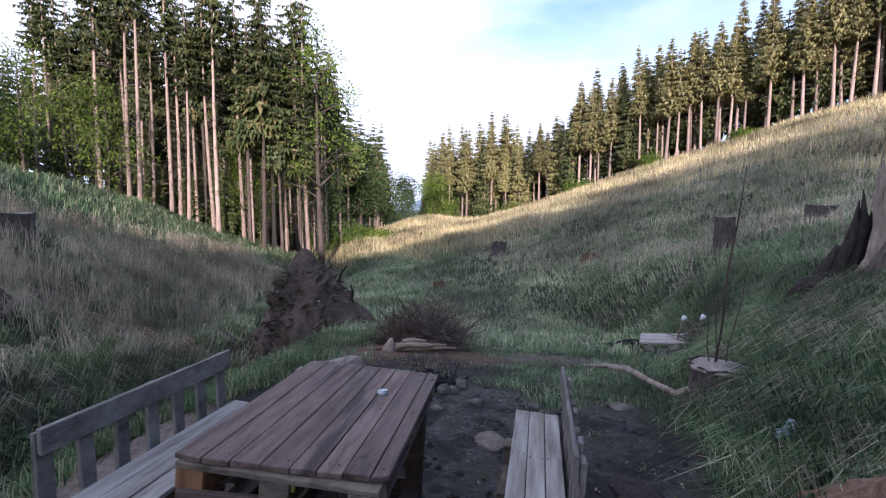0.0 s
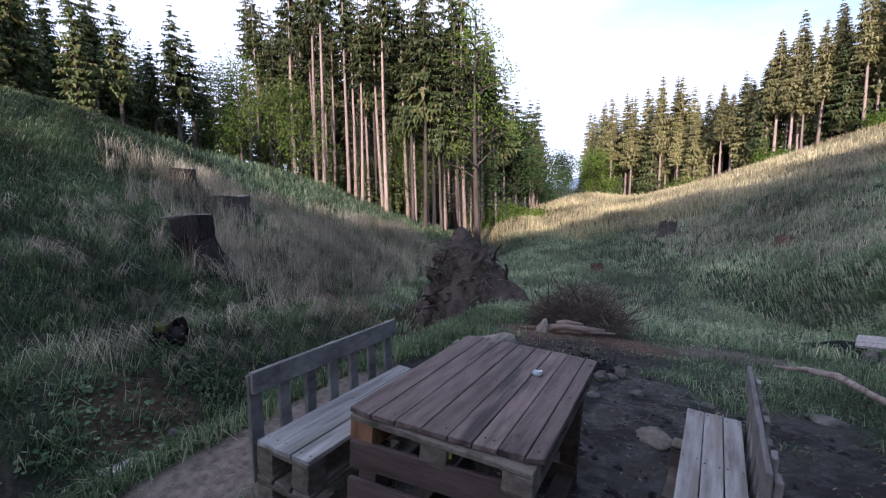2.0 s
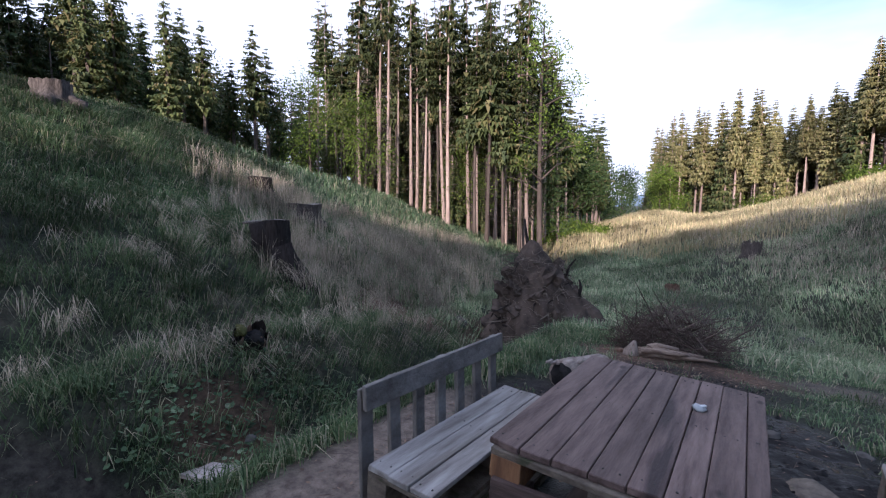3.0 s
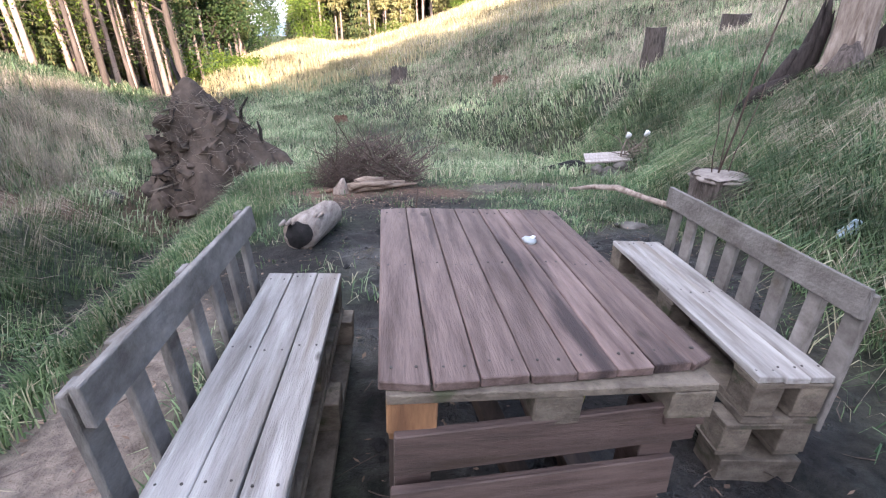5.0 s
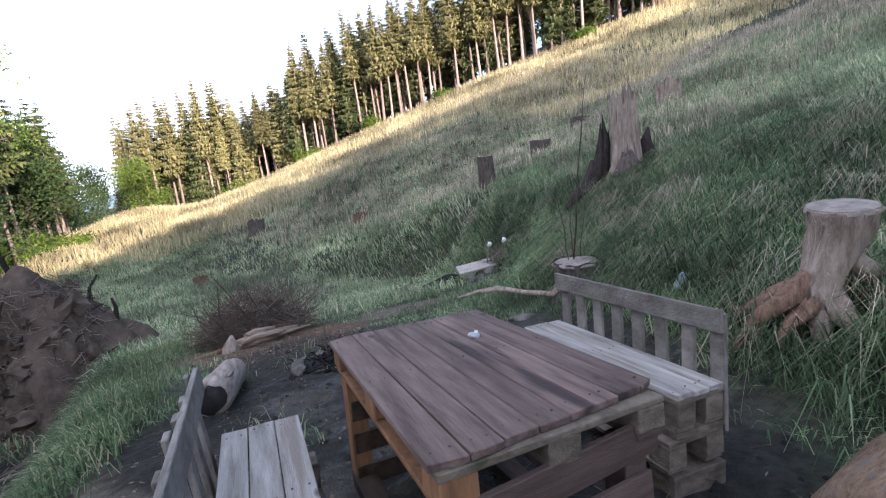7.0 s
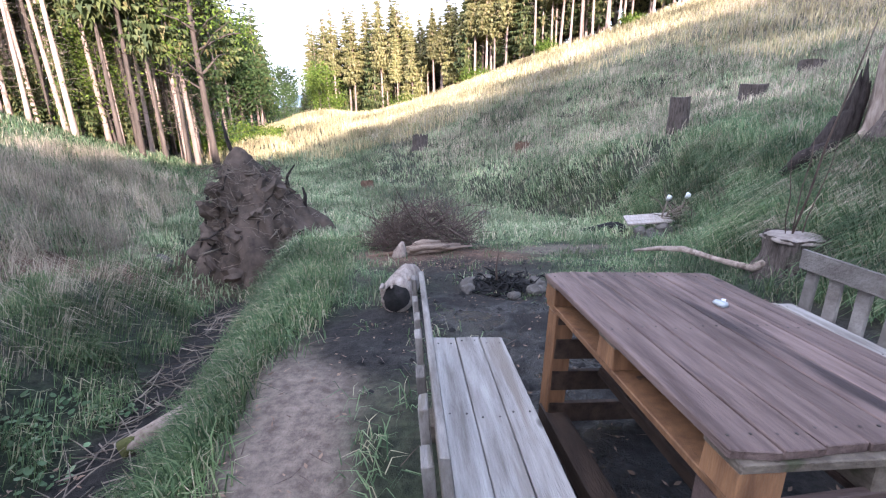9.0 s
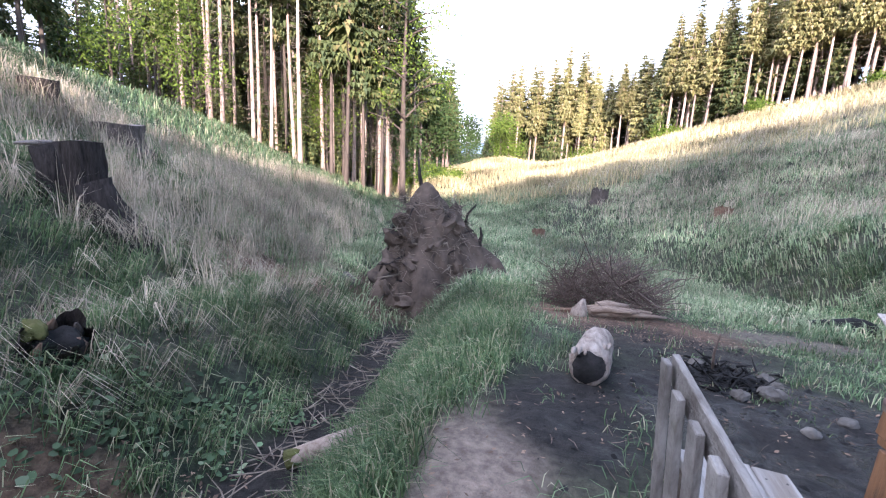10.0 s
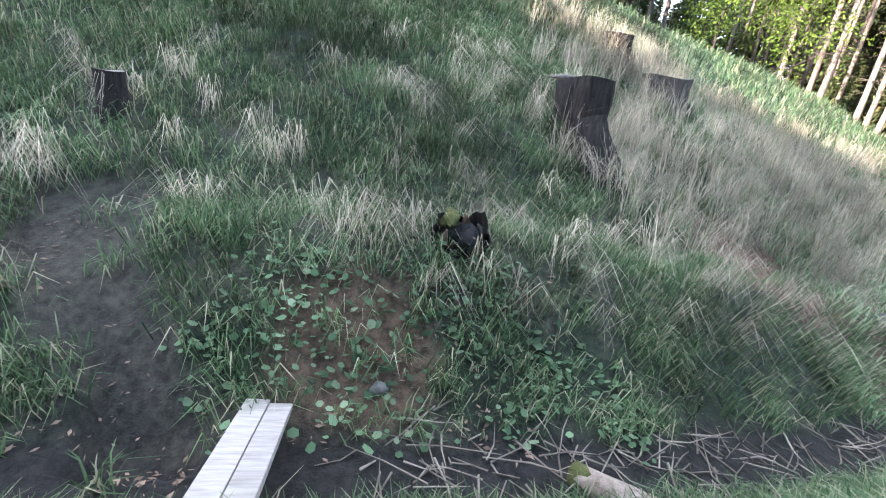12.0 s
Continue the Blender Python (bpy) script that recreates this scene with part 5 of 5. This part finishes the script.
for k, (bx, by, br, bh) in enumerate(((-11.4, 33.5, 1.9, 1.7), (-13.6, 35.5, 2.0, 1.8), (-9.9, 35.5, 1.5, 1.3), (-15.5, 33, 1.8, 1.9), (-12.5, 30.5, 1.3, 1.1))):
    bush(bx, by, br, bh, 2600, 100 + k, M_LEAF, "bright green leafy bush at the valley's notch")
for k, (bx, by, br, bh) in enumerate(((-2.5, 67, 1.8, 2.6), (1.2, 61, 1.8, 2.6), (8.5, 50.5, 1.3, 1.6), (14.5, 45.5, 1.1, 1.3), (-7, 72, 2.0, 2.5), (20.5, 41, 1.0, 1.0), (31, 33, 1.0, 1.0))):
    bush(bx, by, br, bh, 1500, 120 + k, M_LEAF, "bright green sapling at the wood's edge")


def far_hill():
    xs = np.linspace(-900, 500, 90)
    top = 26 + 20 * np.sin(xs * 0.006 + 1.0) + 9 * np.sin(xs * 0.017) + 4 * np.sin(xs * 0.05)
    v, f = [], []
    for i, (x, h) in enumerate(zip(xs, top)):
        v += [(x, 1100, -40), (x, 1160, h * 0.7), (x, 1230, h), (x, 1500, h * 0.6)]
        if i:
            k = 4 * i
            f += [(k - 4, k, k + 1, k - 3), (k - 3, k + 1, k + 2, k - 2), (k - 2, k + 2, k + 3, k - 1)]
    me = mesh_from(np.array(v), np.array(f), "far_hill")
    me.shade_smooth()
    whole("backdrop", me, M_HILL, Matrix(), "distant hill in haze-blue colour beyond the valley", "hill", kind="structure")


far_hill()

# ---------- grass ----------


def blades(x, y, tall, width, lean, seed, mat, name, label, curl=0.5, down=None):
    """Bent two-piece blades rooted at x, y; down: a way in which they hang."""
    r = np.random.default_rng(seed)
    n = len(x)
    z = height(x, y)
    a = r.uniform(0, 2 * np.pi, n)
    d = np.stack([np.cos(a), np.sin(a)], -1)
    if down is not None:
        d = d * 0.55 + down * 1.0
        d /= np.maximum(np.linalg.norm(d, axis=1, keepdims=True), 1e-6)
    t = tall * r.uniform(0.55, 1.25, n)
    le = np.clip(r.normal(lean, 0.25, n), 0.02, 1.4) * t
    b = np.stack([x, y, z - 0.02], -1)
    mid = b + np.stack([d[:, 0] * le * 0.35, d[:, 1] * le * 0.35, t * 0.62], -1)
    tip = b + np.stack([d[:, 0] * le, d[:, 1] * le, t * (1.0 - curl * le / t)], -1)
    sa = a + 1.57 + r.normal(0, 0.5, n)
    s = np.stack([np.cos(sa), np.sin(sa), np.zeros(n)], -1) * (width * r.uniform(0.7, 1.3, n))[:, None]
    v = np.stack([b - s, b + s, mid + s * 0.8, mid - s * 0.8, tip + s * 0.12, tip - s * 0.12], 1).reshape(-1, 3)
    k = (np.arange(n) * 6)[:, None]
    f = np.concatenate([k + np.array([0, 1, 2, 3]), k + np.array([3, 2, 4, 5])])
    me = mesh_from(v, f, name)
    me.materials.append(mat)
    ob = new(name, me)
    return tagged(ob, label, "grass", kind="stuff")


def sow(n, x0, x1, y0, y1, keep, seed, clump=0.0, per=1):
    r = np.random.default_rng(seed)
    x, y = r.uniform(x0, x1, n), r.uniform(y0, y1, n)
    ok = r.uniform(0, 1, n) < keep(x, y)
    x, y = x[ok], y[ok]
    if per > 1:
        x, y = np.repeat(x, per), np.repeat(y, per)
        x, y = x + r.normal(0, clump, len(x)), y + r.normal(0, clump, len(y))
    return x, y


def hits_furniture(x, y):
    return ((x > -0.7) & (x < -0.1) & (y > -0.1) & (y < 1.35)) | ((x > -0.1) & (x < 0.95) & (y > -0.1) & (y < 1.4)) | ((x > 1.1) & (x < 1.8) & (y > 0.1) & (y < 1.55)) | (np.hypot(x - 2.95, y - 0.7) < 0.30) | (np.hypot(x - 3.2, y - 3.2) < 0.42) | ((np.abs(x - 1.9) < 0.75) & (np.abs(y + 0.32) < 0.24))


def bare(x, y):
    return np.clip(np.maximum.reduce([mud_mask(x, y), sand_mask(x, y), 0.8 * earth_mask(x, y), bank_path(x, y), hits_furniture(x, y) * 1.0]), 0, 1)


def dry_zone(x, y):
    """How much tall dry grass grows here."""
    bank = sstep(1.4, 3.4, ditch_line(y) - x + 0.5 * wavy(x, y, 0.7)) * sstep(2.8, 5.5, y + 0.25 * (x + 6)) * sstep(26, 15, y)
    slope = 0.35 * sstep(0.5, 3, x - foot_right(y)) * (0.5 + 0.5 * wavy(x, y, 0.35)) + 0.5 * sstep(8, 25, x - foot_right(y))
    return np.clip(np.maximum(bank * (0.62 + 0.38 * wavy(x, y, 0.5)), slope), 0, 1)


def side_slope(x, y):
    e = 0.3
    g = np.stack([height(x + e, y) - height(x - e, y), height(x, y + e) - height(x, y - e)], -1) / (2 * e)
    return -g


g_keep = lambda x, y: (1 - bare(x, y)) ** 2 * (1 - 0.75 * dry_zone(x, y))
# The bank gets the darker grass material, painting its shade by colour.
x, y = sow(13000, -8.5, -2.9, -2.5, 9.0, lambda x, y: g_keep(x, y) * (0.35 + 0.65 * sstep(-0.3, 0.4, wavy(x, y, 1.6))), 101, 0.045, 7)
blades(x, y, 0.25, 0.0040, 0.75, 102, M_FRESH, "grass", "green bank grass with shade in its darker colour", 0.6, 0.9 * side_slope(x, y))
x, y = sow(23000, -2.9, 7.0, -2.5, 9.0, lambda x, y: g_keep(x, y) * (0.35 + 0.65 * sstep(-0.3, 0.4, wavy(x, y, 1.6))), 1, 0.045, 7)
trail = sstep(1.3, 0.5, np.abs(x - 1.2 + 0.10 * (y - 6))) * sstep(3, 5, y)
blades(x, y, 0.20 * (1 - 0.55 * trail) * (0.75 + 0.5 * sstep(2.2, 4, np.abs(x))), 0.0035, 0.75, 2, M_GRASS, "grass", "lush green grass in uneven tufts", 0.55, 0.9 * side_slope(x, y))
x, y = sow(5200, -2.7, -1.2, -2.0, 8.0, lambda x, y: g_keep(x, y) * 0.9, 3, 0.04, 8)
blades(x, y, 0.22, 0.004, 0.6, 4, M_FRESH, "grass", "bright fresh grass along the ditch", 0.5)
x, y = sow(2600, -0.6, 3.8, 2.6, 9.5, lambda x, y: g_keep(x, y) * 0.8 * sstep(0.0, 0.6, wavy(x + 3, y, 1.1)), 5, 0.05, 9)
blades(x, y, 0.13, 0.0035, 0.6, 6, M_FRESH, "grass", "short fresh grass beside the path", 0.5)
x, y = sow(9000, 2.0, 7.5, -2.0, 9.0, lambda x, y: (1 - bare(x, y)) * sstep(0.15, 0.9, x - foot_right(y)) * (0.25 + 0.75 * sstep(-0.2, 0.3, wavy(x, y, 2.1))), 7, 0.04, 12)
blades(x, y, 0.36, 0.0046, 0.8, 8, M_GRASS, "grass", "long overhanging green grass on the slope", 0.75, 0.8 * side_slope(x, y))
x, y = sow(3600, -8, 7.5, -2, 9, lambda x, y: (1 - bare(x, y)) * np.clip(0.25 * sstep(0.3, 1.0, x - foot_right(y)) + 0.40 * sstep(0.5, 1.5, ditch_line(y) - x) * (1 - 0.6 * sstep(3.0, 5.5, ditch_line(y) - x)), 0, 1) * sstep(-0.15, 0.4, wavy(x, y, 1.3)), 9, 0.045, 24)
blades(x, y, 0.42, 0.0027, 1.0, 10, M_STRAW, "dry_grass", "bent straw-coloured tussocks hanging down the banks", 0.9, 1.6 * side_slope(x, y))
x, y = sow(6200, -11.0, -3.5, 2.0, 18, lambda x, y: (1 - 0.7 * bare(x, y)) * dry_zone(x, y) * (0.35 + 0.65 * sstep(-0.3, 0.3, wavy(x + 4, y, 1.7))), 11, 0.055, 22)
blades(x, y, 0.62, 0.0044, 0.5, 12, M_STRAW, "dry_grass", "tall pale dry grass on the bank", 0.45)
x, y = sow(30000, -16, 16, 7.0, 27, lambda x, y: (1 - bare(x, y)) * (1 - 0.8 * dry_zone(x, y)) * np.where(sstep(1.3, 0.5, np.abs(x - 1.2 + 0.10 * (y - 6))) > 0.5, 0.5, 1.0), 13, 0.10, 5)
blades(x, y, 0.26, 0.0095, 0.7, 14, M_MEADOW, "grass", "green meadow grass farther up the valley", 0.5, 0.7 * side_slope(x, y))
x, y = sow(13000, 6.5, 17, -2, 9, lambda x, y: 1 - 0.6 * dry_zone(x, y), 15, 0.10, 5)
blades(x, y, 0.26, 0.007, 0.8, 16, M_MEADOW, "grass", "green grass high on the slope", 0.6, 1.2 * side_slope(x, y))
# Darker grass here too, so the upper bank's shade lies in the colour.
x, y = sow(20000, -17, -7.5, -5, 9, lambda x, y: 1 - 0.6 * dry_zone(x, y), 115, 0.10, 5)
blades(x, y, 0.26, 0.007, 0.8, 116, M_FRESH, "grass", "green grass high on the bank", 0.6, 1.2 * side_slope(x, y))
x, y = sow(620, 2.0, 6.5, -1.5, 5.0, lambda x, y: (1 - bare(x, y)) * sstep(0.3, 0.9, x - foot_right(y)) * sstep(-0.2, 0.5, wavy(x + 9, y, 0.9)), 117, 0.05, 26)
blades(x, y, 0.40, 0.0028, 1.05, 118, M_STRAW, "dry_grass", "arching dry strands round the rooted stump", 0.85, 1.3 * side_slope(x, y))
x, y = sow(900, 1.9, 6.5, -1.5, 5.0, lambda x, y: (1 - bare(x, y)) * sstep(0.1, 0.7, x - foot_right(y)), 119, 0.05, 22)
blades(x, y, 0.42, 0.0042, 0.95, 120, M_FRESH, "grass", "long fresh tussocks on the slope", 0.8, 1.1 * side_slope(x, y))
x, y = sow(30000, -2, 24, 5, 30, lambda x, y: sstep(1.0, 4, x - foot_right(y)) * (0.42 + 0.58 * dry_zone(x, y)), 17, 0.10, 4)
blades(x, y, 0.42, 0.0085, 0.5, 18, M_STRAW, "dry_grass", "pale seeding grass over the slope", 0.4)
# Meadow edge sown with the grass whose colour already holds the sun.
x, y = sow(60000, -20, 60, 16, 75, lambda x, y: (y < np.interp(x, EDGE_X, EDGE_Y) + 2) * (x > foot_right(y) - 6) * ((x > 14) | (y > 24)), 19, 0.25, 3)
blades(x, y, 0.55, 0.022, 0.4, 20, M_SUNLIT_GRASS, "dry_grass", "sunlit pale meadow grass at the wood's edge", 0.3)
# Darker than the meadow grass, to keep the crest looking out of the sun.
x, y = sow(9000, -24, -8.5, 8, 24, lambda x, y: 0.8 * (1 - 0.3 * dry_zone(x, y)), 21, 0.2, 4)
blades(x, y, 0.4, 0.014, 0.5, 22, M_GRASS, "grass", "grass along the crest below the wood", 0.4)


x, y = sow(2600, -9, 8, -2.5, 12, lambda x, y: (1 - bare(x, y)) * np.clip(sstep(0.4, 1.0, x - foot_right(y)) + sstep(0.3, 1.0, ditch_line(y) - x), 0, 1) * sstep(-0.1, 0.4, wavy(x + 5, y, 1.0)), 61, 0.06, 26)
blades(x, y, 0.30, 0.0045, 0.85, 62, M_FRESH, "grass", "dense green tussocks on the banks", 0.7, 0.8 * side_slope(x, y))
x, y = sow(900, -7.2, -3.0, 1.2, 9.5, lambda x, y: sstep(0.6, 1.3, ditch_line(y) - x) * (1 - 0.8 * bare(x, y)) * sstep(-0.1, 0.5, wavy(x + 2, y, 1.5)) * (0.35 + 0.65 * sstep(1.5, 4.5, y)), 121, 0.05, 20)
blades(x, y, 0.42, 0.0026, 0.9, 122, M_STRAW, "dry_grass", "withered grass hanging over the bank", 0.9, 1.2 * side_slope(x, y))
x, y = sow(1500, -12, 18, 6, 26, lambda x, y: (np.abs(x - 0.8) > 1.6) * (1 - bare(x, y)) * 0.9, 63, 0.12, 22)
blades(x, y, 0.36, 0.008, 0.8, 64, M_GRASS, "grass", "dark green tussocks across the meadow", 0.6)

x, y = sow(70, -4.6, -2.2, -2.4, 0.1, lambda x, y: 0.8 + 0 * x, 65, 0.06, 30)
blades(x, y, 0.22, 0.005, 0.8, 66, M_FRESH, "grass", "grass tufts along the worn way up the bank", 0.6, 0.6 * side_slope(x, y))
x, y = sow(150, -0.9, 3.0, -1.2, 4.6, lambda x, y: (1 - hits_furniture(x, y)) * sstep(0.05, 0.5, wavy(x + 2, y, 1.4)), 67, 0.07, 16)
blades(x, y, 0.08, 0.0035, 0.9, 68, M_FRESH, "grass", "trodden short grass tufts left in the mud", 0.6)


def mud_clods():
    """Trodden lumps of wet soil and small stones over the muddy ground."""
    r = np.random.default_rng(71)
    x, y = sow(2600, -1.0, 3.0, -1.0, 4.8, lambda x, y: mud_mask(x, y) * (0.25 + 0.75 * sstep(-0.2, 0.4, wavy(x, y, 2.2))), 72)
    base = np.array([(1, 0, 0), (0.3, 0.9, 0), (-0.8, 0.5, 0), (-0.7, -0.6, 0), (0.4, -0.9, 0), (0.1, 0.05, 0.75)], float)
    tri = np.array([(0, 1, 5), (1, 2, 5), (2, 3, 5), (3, 4, 5), (4, 0, 5)])
    n = len(x)
    s = 0.008 + 0.03 * r.random(n) ** 3
    a = r.uniform(0, 6.283, n)
    p = base[None] * r.uniform(0.7, 1.3, (n, 6, 3)) * s[:, None, None]
    px = p[..., 0] * np.cos(a)[:, None] - p[..., 1] * np.sin(a)[:, None] + x[:, None]
    py = p[..., 0] * np.sin(a)[:, None] + p[..., 1] * np.cos(a)[:, None] + y[:, None]
    pz = p[..., 2] + height(x, y)[:, None] - 0.002
    me = mesh_from(np.stack([px, py, pz], -1).reshape(-1, 3), (tri[None] + (np.arange(n) * 6)[:, None, None]).reshape(-1, 3), "mud_clods")
    me.materials.append(M_CHAR)
    tagged(new("mud_clods", me), "trodden lumps of dark soil on the muddy ground", "mud", kind="stuff")


mud_clods()


def ground_leaves():
    """Round coltsfoot-like leaves low on the bank above the ditch."""
    r = np.random.default_rng(33)
    cx, cy = sow(420, -4.3, -2.9, 0.2, 3.2, lambda x, y: sstep(0.1, 0.4, ditch_line(y) - x) * sstep(-0.35, 0.3, wavy(x, y, 1.5)), 34, 0.07, 4)
    n = len(cx)
    cz = height(cx, cy) + r.uniform(0.02, 0.09, n)
    s = r.uniform(0.012, 0.034, n)
    a0 = r.uniform(0, 6.28, n)
    tilt = r.normal(0, 0.35, (n, 2))
    verts = []
    for j in range(6):
        a = a0 + j * 2 * np.pi / 6
        k = s * (0.75 if j == 0 else 1.0)
        dx, dy = np.cos(a) * k, np.sin(a) * k
        verts.append(np.stack([cx + dx, cy + dy, cz + dx * tilt[:, 0] + dy * tilt[:, 1] + 0.15 * k], -1))
    me = mesh_from(np.stack(verts, 1).reshape(-1, 3), np.arange(n * 6).reshape(-1, 6), "ground_leaves")
    me.materials.append(M_COVER)
    tagged(new("ground_leaves", me), "patch of round green leaves on the ditch bank", "plants", kind="stuff")


ground_leaves()


def litter(n, x0, x1, y0, y1, keep, size, seed, label):
    r = np.random.default_rng(seed)
    x, y = sow(n, x0, x1, y0, y1, keep, seed)
    n = len(x)
    z = height(x, y) + 0.012 + r.uniform(0, 0.01, n)
    a = r.uniform(0, 6.28, n)
    s = size * r.uniform(0.5, 1.4, n)
    w = s * r.uniform(0.15, 0.5, n)
    d, e = np.stack([np.cos(a), np.sin(a), r.normal(0, 0.2, n)], -1) * s[:, None], np.stack([-np.sin(a), np.cos(a), r.normal(0, 0.3, n)], -1) * w[:, None]
    p = np.stack([x, y, z], -1)
    me = mesh_from(np.stack([p - d, p - e, p + d, p + e], 1).reshape(-1, 3), np.arange(n * 4).reshape(-1, 4), "litter")
    me.materials.append(M_LITTER)
    tagged(new("leaf_litter", me), label, "litter", kind="stuff")


litter(20000, -2, 3.5, -1.5, 6.5, lambda x, y: 0.9 * np.clip(np.maximum(0.5 * mud_mask(x, y), sand_mask(x, y)) * 0.3 + earth_mask(x, y), 0, 1), 0.016, 41, "wood chips and dry leaves trodden into the mud")
litter(5000, -5, -2.6, -2, 4, lambda x, y: 0.6 * sstep(-0.2, 0.5, wavy(x, y, 1.2)), 0.022, 42, "brown fallen leaves on the ditch bank")


def on_ground_spread(x0, x1, y0, y1, rise=0.02):
    def spread(r, n):
        x, y = r.uniform(x0, x1, n), r.uniform(y0, y1, n)
        return np.stack([x, y, height(x, y) + rise], -1)
    return spread


def ditch_spread(r, n):
    y = r.uniform(1.2, 6.6, n)
    x = ditch_line(y) + r.normal(0, 0.22, n)
    return np.stack([x, y, height(x, y) + 0.03], -1)


whole("ditch_twigs", twigs(240, ditch_spread, 0.5, 0.008, 51, 0.03, 0.6), M_GREYTWIG, Matrix(), "grey twigs and sticks lying in the ditch", "twigs", kind="stuff")
whole("scattered_twigs", twigs(420, on_ground_spread(-1.8, 3.2, -0.6, 6.8), 0.18, 0.003, 52, 0.03, 0.7), M_TWIG, Matrix(), "small twigs scattered over the trodden ground", "twigs", kind="stuff")
